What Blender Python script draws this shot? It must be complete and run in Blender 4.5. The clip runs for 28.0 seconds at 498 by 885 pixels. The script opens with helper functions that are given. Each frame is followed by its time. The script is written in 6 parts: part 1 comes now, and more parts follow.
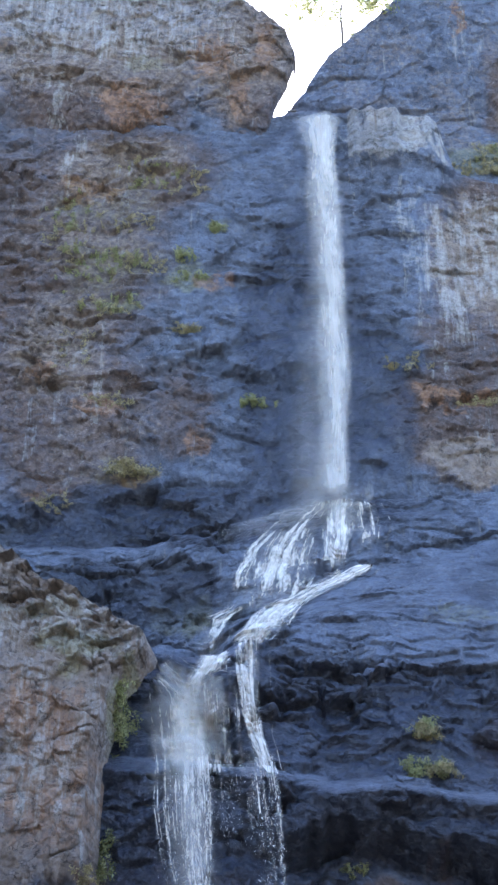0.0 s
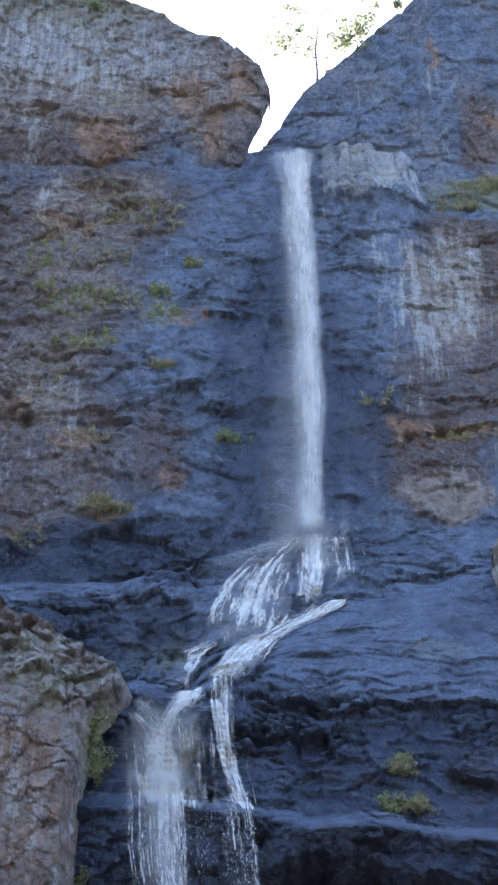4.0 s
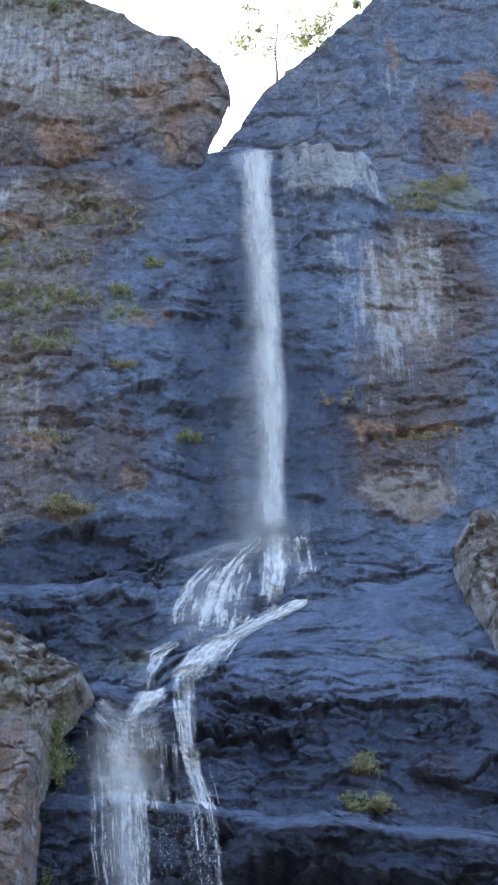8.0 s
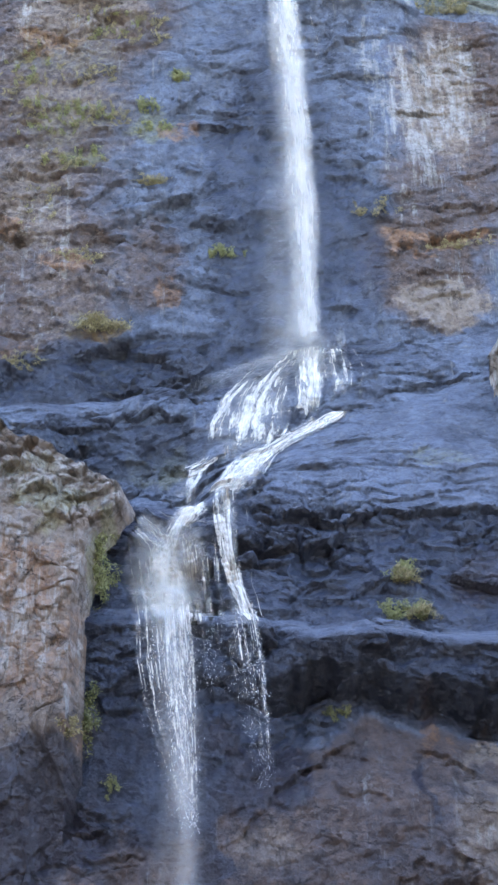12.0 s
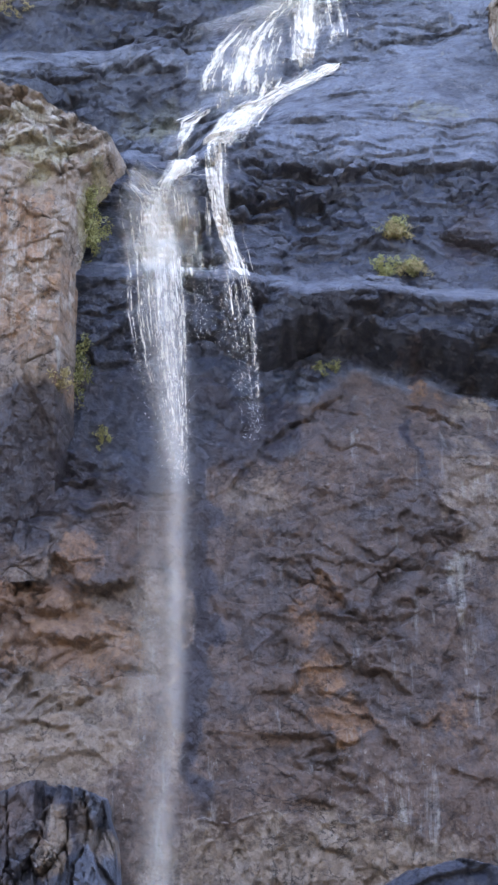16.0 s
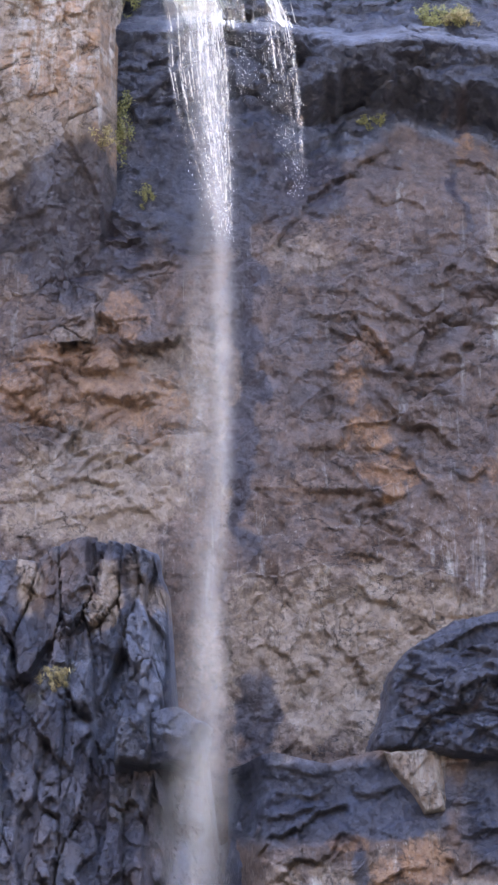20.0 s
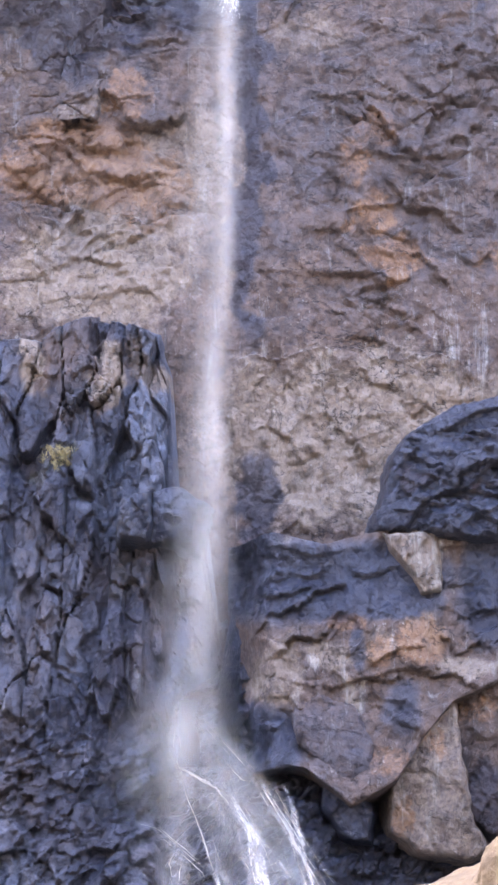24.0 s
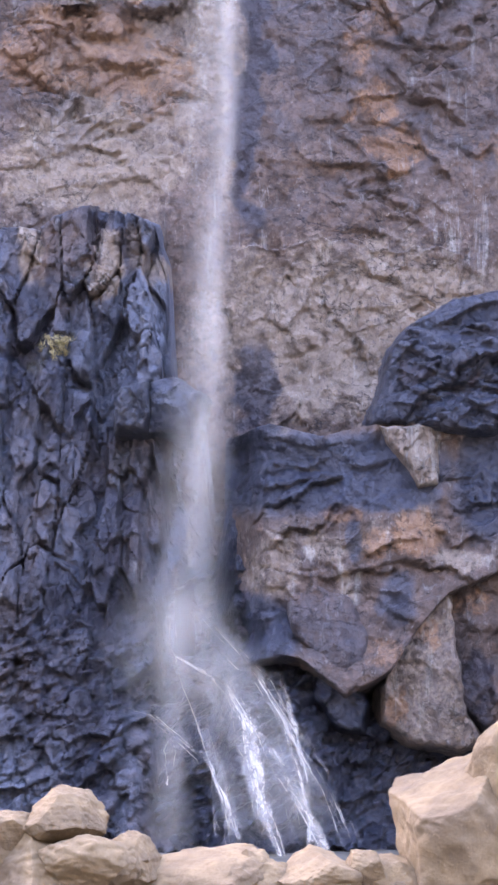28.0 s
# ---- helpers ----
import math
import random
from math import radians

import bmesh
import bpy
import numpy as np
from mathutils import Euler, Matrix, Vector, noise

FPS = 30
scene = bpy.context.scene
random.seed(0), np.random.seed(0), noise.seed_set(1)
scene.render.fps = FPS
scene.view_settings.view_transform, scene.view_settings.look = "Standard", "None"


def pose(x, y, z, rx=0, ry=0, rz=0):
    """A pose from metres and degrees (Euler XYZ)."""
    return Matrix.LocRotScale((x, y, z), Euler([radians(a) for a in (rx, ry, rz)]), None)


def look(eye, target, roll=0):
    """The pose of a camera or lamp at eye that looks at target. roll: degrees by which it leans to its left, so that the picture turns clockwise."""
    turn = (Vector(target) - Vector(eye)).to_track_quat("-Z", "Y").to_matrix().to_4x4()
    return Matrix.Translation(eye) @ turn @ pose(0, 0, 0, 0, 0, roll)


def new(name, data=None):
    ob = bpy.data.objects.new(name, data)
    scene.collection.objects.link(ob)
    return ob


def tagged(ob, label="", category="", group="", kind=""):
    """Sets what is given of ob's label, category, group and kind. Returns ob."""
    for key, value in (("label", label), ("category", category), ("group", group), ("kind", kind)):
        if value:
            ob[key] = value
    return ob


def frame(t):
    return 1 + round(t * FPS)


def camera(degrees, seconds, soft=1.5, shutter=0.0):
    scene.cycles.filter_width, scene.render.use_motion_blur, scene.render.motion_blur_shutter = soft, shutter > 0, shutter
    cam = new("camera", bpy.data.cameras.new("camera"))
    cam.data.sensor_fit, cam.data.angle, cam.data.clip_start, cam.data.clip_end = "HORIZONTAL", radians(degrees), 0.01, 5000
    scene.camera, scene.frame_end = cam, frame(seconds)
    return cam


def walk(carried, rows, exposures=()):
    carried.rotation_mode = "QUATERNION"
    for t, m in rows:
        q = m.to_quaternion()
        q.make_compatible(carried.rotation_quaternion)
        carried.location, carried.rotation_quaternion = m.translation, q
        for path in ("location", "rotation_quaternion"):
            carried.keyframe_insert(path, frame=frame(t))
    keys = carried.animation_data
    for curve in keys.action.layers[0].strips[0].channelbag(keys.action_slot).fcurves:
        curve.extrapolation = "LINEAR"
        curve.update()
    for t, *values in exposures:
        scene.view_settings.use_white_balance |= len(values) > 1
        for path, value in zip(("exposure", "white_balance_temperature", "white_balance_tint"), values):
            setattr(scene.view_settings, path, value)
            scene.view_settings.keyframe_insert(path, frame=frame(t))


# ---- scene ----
cam = camera(14.24, 28.0, soft=2.4)
EYE = Vector((0, 0, 1.6))


def aim(turn, tilt, lean):
    """A pose at the eye: degrees to the right, upwards, and of lean."""
    a, b = radians(turn), radians(tilt)
    way = Vector((math.sin(a) * math.cos(b), math.cos(a) * math.cos(b), math.sin(b)))
    return look(EYE, EYE + way * 50, lean)


walk(cam, [
    (0, aim(-0.882, 38.544, 1.389)),
    (0.5, aim(-0.786, 39.505, 1.666)),
    (1, aim(-0.746, 39.900, 1.491)),
    (1.5, aim(-0.464, 40.224, 1.532)),
    (2, aim(-0.057, 40.206, 1.686)),
    (2.5, aim(0.106, 40.063, 1.505)),
    (4.5, aim(-0.026, 39.509, 0.747)),
    (5, aim(0.000, 40.208, 0.774)),
    (5.5, aim(0.542, 40.651, 0.909)),
    (6, aim(0.412, 40.989, 1.285)),
    (6.5, aim(-0.006, 41.019, 1.292)),
    (7, aim(0.773, 40.970, 0.479)),
    (7.5, aim(0.851, 40.403, 0.419)),
    (8, aim(1.458, 39.573, -0.324)),
    (8.5, aim(2.151, 38.968, -0.686)),
    (9, aim(1.893, 38.562, -0.997)),
    (9.5, aim(1.812, 38.798, -1.444)),
    (10, aim(1.385, 38.246, -1.371)),
    (10.5, aim(1.272, 38.315, -1.433)),
    (11, aim(1.023, 37.155, -1.248)),
    (11.5, aim(0.783, 35.661, -0.971)),
    (12, aim(0.114, 34.241, -1.074)),
    (12.5, aim(0.383, 33.432, -1.152)),
    (14.5, aim(-0.017, 28.767, -0.857)),
    (15, aim(0.349, 27.885, -0.937)),
    (15.5, aim(0.011, 26.790, -0.424)),
    (16, aim(0.249, 24.342, -0.493)),
    (16.5, aim(0.646, 22.666, -0.320)),
    (17, aim(0.405, 21.846, -0.431)),
    (17.5, aim(-0.312, 21.308, -0.148)),
    (18, aim(-0.539, 20.895, -0.218)),
    (18.5, aim(-0.414, 19.908, -0.323)),
    (19, aim(0.139, 18.851, -0.286)),
    (19.5, aim(-0.342, 18.291, -0.831)),
    (20, aim(-1.229, 17.399, -0.642)),
    (20.5, aim(-1.546, 16.532, -0.813)),
    (21, aim(-1.381, 15.411, -0.514)),
    (21.5, aim(-1.736, 14.572, -0.276)),
    (23.5, aim(-1.509, 11.911, -0.172)),
    (24, aim(-1.339, 11.142, 0.060)),
    (24.5, aim(-1.334, 10.666, -0.100)),
    (25, aim(-1.125, 9.870, -0.080)),
    (25.5, aim(-1.072, 9.407, 0.364)),
    (26, aim(-1.181, 8.803, 0.513)),
    (26.5, aim(-1.262, 8.157, 0.121)),
    (27, aim(-1.176, 7.274, -0.080)),
    (27.5, aim(-1.438, 6.891, 0.406)),
    (28, aim(-1.258, 8.021, 0.663)),
], exposures=[(0, 3.5, 5950, 15), (2, 3.25, 5850, 15), (5, 3.12, 5680, 15), (7, 3.05, 5730, 15), (8, 3.22, 5900, 15), (9, 3.27, 6050, 15), (10, 3.47, 6100, 15), (11, 3.53, 6180, 15), (12, 3.95, 6500, 17), (14.5, 3.95, 6800, 18), (15.5, 4.05, 7100, 20), (17, 4.3, 7600, 24), (18, 4.45, 7600, 26), (20, 4.5, 7800, 28), (20.5, 4.7, 7700, 28), (21.0, 5.05, 7600, 28), (24, 5.05, 7600, 30), (26, 4.95, 7350, 31), (28, 4.85, 7300, 33)])

# ---- light: open sky over a cliff that stands in its own shade ----
world = bpy.data.worlds.new("sky")
scene.world = world
world.use_nodes = True
sky = world.node_tree.nodes.new("ShaderNodeTexSky")
sky.sky_type, sky.sun_disc = "NISHITA", False
sky.sun_elevation, sky.sun_rotation = radians(38), radians(-25)
sky.air_density, sky.dust_density, sky.ozone_density = 1.0, 2.0, 1.0
world.node_tree.links.new(sky.outputs[0], world.node_tree.nodes["Background"].inputs[0])
world.node_tree.nodes["Background"].inputs[1].default_value = 0.12
sun = new("sun", bpy.data.lights.new("sun", "SUN"))
sun.data.energy, sun.data.angle, sun.data.color = 2.5, radians(0.5), (1.0, 0.95, 0.88)
sun.matrix_world = look((-25, 60, 60), (0, 0, 0))


# ---- materials ----
class Nodes:
    """A short way to write node materials."""

    def __init__(self, name):
        self.mat = bpy.data.materials.new(name)
        self.mat.use_nodes = True
        self.tree = self.mat.node_tree
        self.tree.nodes.clear()
        self.out = self.add("OutputMaterial")

    def add(self, kind, **inputs):
        node = self.tree.nodes.new("ShaderNode" + kind)
        for key, value in inputs.items():
            self.put(node.inputs[key.replace("_", " ")], value)
        return node

    def put(self, socket, value):
        if isinstance(value, bpy.types.NodeSocket):
            self.tree.links.new(value, socket)
        else:
            socket.default_value = value

    def math(self, op, a, b=0.0, c=0.0, clamp=False):
        node = self.tree.nodes.new("ShaderNodeMath")
        node.operation, node.use_clamp = op, clamp
        for socket, value in zip(node.inputs, (a, b, c)):
            self.put(socket, value)
        return node.outputs[0]

    def mix(self, fac, a, b, blend="MIX"):
        node = self.tree.nodes.new("ShaderNodeMix")
        node.data_type, node.blend_type = "RGBA", blend
        self.put(node.inputs[0], fac)
        for socket, value in ((node.inputs[6], a), (node.inputs[7], b)):
            self.put(socket, (*value, 1) if isinstance(value, tuple) else value)
        return node.outputs[2]

    def coords(self, scale=(1, 1, 1), source="Object"):
        node = self.add("Mapping", Scale=scale)
        self.put(node.inputs["Vector"], self.add("TexCoord").outputs[source])
        return node.outputs[0]

    def noise(self, at, scale, detail=5.0, rough=0.6, warp=0.0):
        return self.add("TexNoise", Vector=at, Scale=scale, Detail=detail, Roughness=rough, Distortion=warp).outputs[0]

    def span(self, value, a, b, lo=0.0, hi=1.0):
        node = self.add("MapRange", Value=value)
        for i, v in enumerate((a, b, lo, hi)):
            node.inputs[i + 1].default_value = v
        return node.outputs[0]

    def masks(self, name):
        node = self.add("Attribute")
        node.attribute_name = name
        return self.add("SeparateColor", Color=node.outputs["Color"]).outputs

    def surface(self, color, rough, normal=None, spec=0.5, **more):
        node = self.add("BsdfPrincipled", Base_Color=color, Roughness=rough, **more)
        node.inputs["Specular IOR Level"].default_value = spec
        if normal is not None:
            self.put(node.inputs["Normal"], normal)
        self.put(self.out.inputs[0], node.outputs[0])
        return node


def rock_material():
    n = Nodes("weathered_rock")
    at = n.coords()
    tall = n.coords((1, 1, 0.09))
    flat = n.coords((1, 1, 0.9))
    broad, grain = n.noise(at, 0.7, 6, 0.65, 0.3), n.noise(at, 3.6, 9, 0.7, 0.2)
    fine, streak = n.noise(at, 15, 6, 0.7), n.noise(tall, 3.4, 7, 0.66, 0.25)
    bed = n.noise(flat, 1.9, 7, 0.68, 0.5)
    chip = n.noise(n.coords((1.3, 1.3, 0.8)), 6.5, 4, 0.62)
    brown, tan, orange = n.masks("earth")[:3]
    pale, moss, wet = n.masks("crust")[:3]

    def fray(mask, by, amount=1.5):
        return n.math("MULTIPLY_ADD", n.math("SUBTRACT", by, 0.5), amount, n.math("MULTIPLY_ADD", mask, 1.9, -0.45), clamp=True)

    def crack(scale, squash, width, seed, lo, hi):
        """Thin broken lines: 1 in the crack, 0 on the sound rock."""
        way = n.add("VectorMath")
        n.put(way.inputs[0], n.coords(squash))
        way.inputs[1].default_value = (seed, 3 * seed, 0)
        ridge = n.math("ABSOLUTE", n.math("SUBTRACT", n.noise(way.outputs[0], scale, 5, 0.6, 0.35), 0.5))
        here = n.span(n.noise(way.outputs[0], scale * 0.8, 2, 0.5), lo, hi)
        return n.math("MULTIPLY", n.span(ridge, 0.0, width, 1.0, 0.0), here)

    grey = n.mix(n.span(bed, 0.3, 0.7), (0.062, 0.074, 0.104), (0.125, 0.142, 0.182))
    grey = n.mix(n.span(grain, 0.5, 0.75, 0, 0.45), grey, (0.17, 0.18, 0.205))
    grey = n.mix(n.span(broad, 0.5, 0.6, 0, 0.6), grey, (0.043, 0.049, 0.068))
    grey = n.mix(n.span(streak, 0.5, 0.7, 0, 0.6), grey, (0.046, 0.05, 0.066))
    earth = n.mix(n.span(grain, 0.32, 0.68), (0.05, 0.034, 0.03), (0.13, 0.089, 0.07))
    earth = n.mix(n.span(broad, 0.52, 0.66, 0, 0.55), earth, (0.075, 0.066, 0.07))
    earth = n.mix(n.span(streak, 0.52, 0.72, 0, 0.6), earth, (0.04, 0.037, 0.042))
    sand = n.mix(n.span(grain, 0.3, 0.7), (0.125, 0.094, 0.074), (0.235, 0.184, 0.145))
    rust = n.mix(n.span(grain, 0.3, 0.7), (0.115, 0.06, 0.036), (0.27, 0.15, 0.08))
    chalk = n.mix(n.span(fine, 0.3, 0.7), (0.24, 0.23, 0.21), (0.46, 0.44, 0.4))
    green = n.mix(n.span(fine, 0.3, 0.7), (0.09, 0.09, 0.04), (0.24, 0.225, 0.1))
    color = n.mix(fray(brown, bed), grey, earth)
    color = n.mix(fray(tan, grain, 2.2), color, sand)
    color = n.mix(n.math("MULTIPLY", fray(orange, grain, 3.4), 0.82), color, rust)
    color = n.mix(n.math("MULTIPLY", n.math("MULTIPLY_ADD", n.math("SUBTRACT", streak, 0.5), 5.5, n.math("MULTIPLY_ADD", pale, 1.15, -0.5), clamp=True), 0.62), color, chalk)
    color = n.mix(n.math("MULTIPLY", fray(moss, n.math("MULTIPLY_ADD", fine, 0.4, n.math("MULTIPLY", grain, 0.6)), 3.8), 0.5), color, green)
    # lichen flecks and fresh chips on the dry rock
    dry = n.math("SUBTRACT", 1.0, wet, clamp=True)
    color = n.mix(n.math("MULTIPLY", n.span(chip, 0.6, 0.67, 0, 0.42), n.math("MULTIPLY", dry, n.span(bed, 0.42, 0.6))), color, (0.33, 0.31, 0.28))
    color = n.mix(n.span(chip, 0.4, 0.31, 0, 0.45), color, (0.03, 0.029, 0.034))
    # darkens wet rock, and carries the shade painted under the ledge
    soaked_shade = n.math("MULTIPLY", fray(wet, broad, 1.6), n.span(grain, 0.25, 0.5, 0.8, 1.0))
    color = n.mix(n.math("MULTIPLY", soaked_shade, 0.93), color, n.mix(0.14, (0.01, 0.0125, 0.025), color))
    seam = n.math("MAXIMUM", crack(0.85, (0.8, 0.8, 1.5), 0.009, 3.1, 0.48, 0.6), crack(2.1, (1, 1, 1.25), 0.012, 7.7, 0.53, 0.64))
    seam = n.math("MAXIMUM", seam, n.math("MULTIPLY", crack(4.2, (1.3, 1.3, 0.9), 0.018, 11.9, 0.54, 0.66), 0.5))
    seam = n.math("MAXIMUM", seam, crack(1.5, (1.5, 1.5, 0.5), 0.01, 5.3, 0.54, 0.66))
    color = n.mix(n.math("MULTIPLY", seam, 0.75), color, (0.014, 0.013, 0.016))
    rough = n.math("MULTIPLY_ADD", soaked_shade, -0.48, n.span(fine, 0.2, 0.8, 0.72, 0.95))
    def facets(scale, squash):
        """Flat chips of rock, each with a tilt of its own."""
        way = n.add("VectorMath")
        n.put(way.inputs[0], n.coords(squash))
        shake = n.add("VectorMath")
        shake.operation = "SCALE"
        shake.inputs["Scale"].default_value = 0.5 / scale
        n.put(shake.inputs[0], n.add("TexNoise", Vector=n.coords(squash), Scale=1.6 * scale, Detail=3).outputs[1])
        n.put(way.inputs[1], shake.outputs[0])
        cell = n.add("TexVoronoi", Vector=way.outputs[0], Scale=scale)
        out, tilt, lean = n.add("VectorMath"), n.add("VectorMath"), n.add("VectorMath")
        out.operation, tilt.operation, lean.operation = "SUBTRACT", "SUBTRACT", "DOT_PRODUCT"
        n.put(out.inputs[0], way.outputs[0])
        n.put(out.inputs[1], cell.outputs["Position"])
        n.put(tilt.inputs[0], cell.outputs["Color"])
        tilt.inputs[1].default_value = (0.5, 0.5, 0.5)
        n.put(lean.inputs[0], out.outputs[0])
        n.put(lean.inputs[1], tilt.outputs[0])
        return lean.outputs["Value"]

    relief = n.math("ADD", n.math("MULTIPLY", grain, 0.55), n.math("MULTIPLY", chip, 0.5))
    relief = n.math("ADD", relief, n.math("MULTIPLY", fine, 0.1))
    relief = n.math("ADD", relief, n.math("MULTIPLY", bed, 0.3))
    relief = n.math("ADD", relief, n.math("MULTIPLY", facets(1.7, (1, 1, 1.2)), 4.2))
    relief = n.math("ADD", relief, n.math("MULTIPLY", facets(5.2, (1, 1, 1)), 5.0))
    relief = n.math("SUBTRACT", relief, n.math("MULTIPLY", seam, 0.4))
    bump = n.add("Bump", Height=relief, Strength=1.0, Distance=0.17).outputs[0]
    n.surface(color, rough, bump, 0.42)
    return n.mat


def boulder_material(name, low, high, stain, rough=0.85, scale=1.0):
    n = Nodes(name)
    at = n.coords((scale, scale, scale))
    tall = n.coords((scale, scale, 0.3 * scale))
    broad, grain = n.noise(at, 0.9, 5, 0.6, 0.5), n.noise(at, 7, 8, 0.7)
    streak = n.noise(tall, 2.2, 6, 0.65, 0.4)
    color = n.mix(n.span(grain, 0.3, 0.7), low, high)
    color = n.mix(n.span(broad, 0.44, 0.58, 0, 0.9), color, stain)
    color = n.mix(n.span(streak, 0.58, 0.75, 0, 0.5), color, tuple(0.4 * c for c in low))
    color = n.mix(n.span(n.noise(at, 30, 3), 0.62, 0.75, 0, 0.35), color, tuple(min(0.7, 1.6 * c) for c in high))
    relief = n.math("ADD", n.math("MULTIPLY", grain, 0.5), n.math("MULTIPLY", n.noise(at, 24, 5), 0.15))
    bump = n.add("Bump", Height=relief, Strength=0.7, Distance=0.1 / scale).outputs[0]
    n.surface(color, n.span(grain, 0.2, 0.8, rough - 0.12, min(1, rough + 0.1)), bump, 0.4)
    return n.mat


def water_material(name, tall, cover, sharp, thin=1.0, near=5.5, soft=0.0):
    """White, aerated water: strands with gaps between them; soft: how much of it is fine spray."""
    n = Nodes(name)
    body, across, along = n.masks("body")[:3]

    def flow(stretch):
        return n.add("CombineXYZ", X=across, Y=n.math("MULTIPLY", along, stretch)).outputs[0]

    a = n.noise(flow(tall), near, 6, 0.62, 0.6)
    b = n.noise(flow(tall * 1.8), near * 3.4, 4, 0.65, 0.3)
    puff = n.noise(flow(0.45), 0.9, 4, 0.55, 0.4)
    strands = n.math("ADD", n.math("MULTIPLY", a, 0.65), n.math("MULTIPLY", b, 0.35))
    strands = n.math("ADD", strands, n.math("MULTIPLY", n.math("SUBTRACT", puff, 0.5), 0.5))
    gap = n.math("MULTIPLY_ADD", n.math("SUBTRACT", strands, 0.5), sharp, n.math("MULTIPLY", body, cover), clamp=True)
    gap = n.math("MULTIPLY", gap, n.math("MULTIPLY", n.span(body, 0.0, 0.35), thin))
    if soft:
        gap = n.math("MULTIPLY", body, n.math("MULTIPLY_ADD", strands, 1.3 * soft, -0.28 * soft), clamp=True)
    white = n.mix(b, (0.72, 0.67, 0.59), (0.9, 0.845, 0.765))
    lit = n.add("MixShader", Fac=0.35)
    n.put(lit.inputs[1], n.add("BsdfDiffuse", Color=white).outputs[0])
    n.put(lit.inputs[2], n.add("BsdfTranslucent", Color=white).outputs[0])
    shown = n.add("MixShader", Fac=gap)
    n.put(shown.inputs[1], n.add("BsdfTransparent").outputs[0])
    n.put(shown.inputs[2], lit.outputs[0])
    n.put(n.out.inputs[0], shown.outputs[0])
    return n.mat


def leaf_material(name, low, high):
    n = Nodes(name)
    pick = n.add("NewGeometry").outputs["Random Per Island"]
    color = n.mix(pick, low, high)
    node = n.surface(color, 0.6, None, 0.3)
    both = n.add("MixShader", Fac=0.5)
    n.put(both.inputs[1], node.outputs[0])
    n.put(both.inputs[2], n.add("BsdfTranslucent", Color=color).outputs[0])
    n.put(n.out.inputs[0], both.outputs[0])
    return n.mat


def plain_material(name, low, high, rough, scale):
    n = Nodes(name)
    at = n.coords()
    grain = n.noise(at, scale, 7, 0.68)
    color = n.mix(n.span(grain, 0.3, 0.7), low, high)
    bump = n.add("Bump", Height=grain, Strength=0.6, Distance=0.05).outputs[0]
    n.surface(color, rough, bump, 0.3)
    return n.mat


ROCK = rock_material()
TAN_BOULDER = boulder_material("sandy_boulder", (0.14, 0.098, 0.052), (0.23, 0.163, 0.09), (0.11, 0.077, 0.044), 0.88, 1.6)
SLIDE = water_material("sliding_water", 0.12, 0.6, 4.2, 0.85, 5)
FALL = water_material("falling_water", 0.07, 0.95, 1.6, 0.5, 4.0)
MIST = water_material("fine_spray", 0.12, 0.5, 0.7, 1.0, 3.0, 0.75)
RUNNEL = water_material("running_water", 0.25, 0.66, 3.4, 1.0)
DROPS = water_material("breaking_water", 0.3, 0.45, 3.2, 0.8, 8)
FOAM = plain_material("foam", (0.55, 0.55, 0.56), (0.75, 0.75, 0.76), 0.5, 6)
GROUND = plain_material("stony_ground", (0.05, 0.05, 0.042), (0.12, 0.11, 0.092), 0.95, 2.5)
BARK = plain_material("bark", (0.06, 0.05, 0.04), (0.16, 0.13, 0.1), 0.9, 14)
LEAF = leaf_material("leaves", (0.12, 0.13, 0.05), (0.32, 0.32, 0.15))
MOSS_LEAF = leaf_material("olive_leaves", (0.15, 0.155, 0.06), (0.4, 0.39, 0.18))
DRY_LEAF = leaf_material("dry_leaves", (0.19, 0.16, 0.075), (0.46, 0.38, 0.2))


# ---- shape of the rock: plain number fields in metres ----
def rnd(ix, iz, k):
    h = np.sin(ix * 127.1 + iz * 311.7 + k * 74.7) * 43758.5453
    return h - np.floor(h)


def vnoise(x, z, k=0):
    """Smooth noise, -1 to 1."""
    ix, iz = np.floor(x), np.floor(z)
    fx, fz = x - ix, z - iz
    fx, fz = fx * fx * (3 - 2 * fx), fz * fz * (3 - 2 * fz)
    a = rnd(ix, iz, k) * (1 - fx) + rnd(ix + 1, iz, k) * fx
    b = rnd(ix, iz + 1, k) * (1 - fx) + rnd(ix + 1, iz + 1, k) * fx
    return 2 * (a * (1 - fz) + b * fz) - 1


def fbm(x, z, k=0, octaves=4):
    total, amp = 0 * x, 0.5
    for i in range(octaves):
        total = total + amp * vnoise(x, z, k + i)
        x, z, amp = x * 2.03 + 7.1, z * 2.03 + 3.7, amp * 0.5
    return total


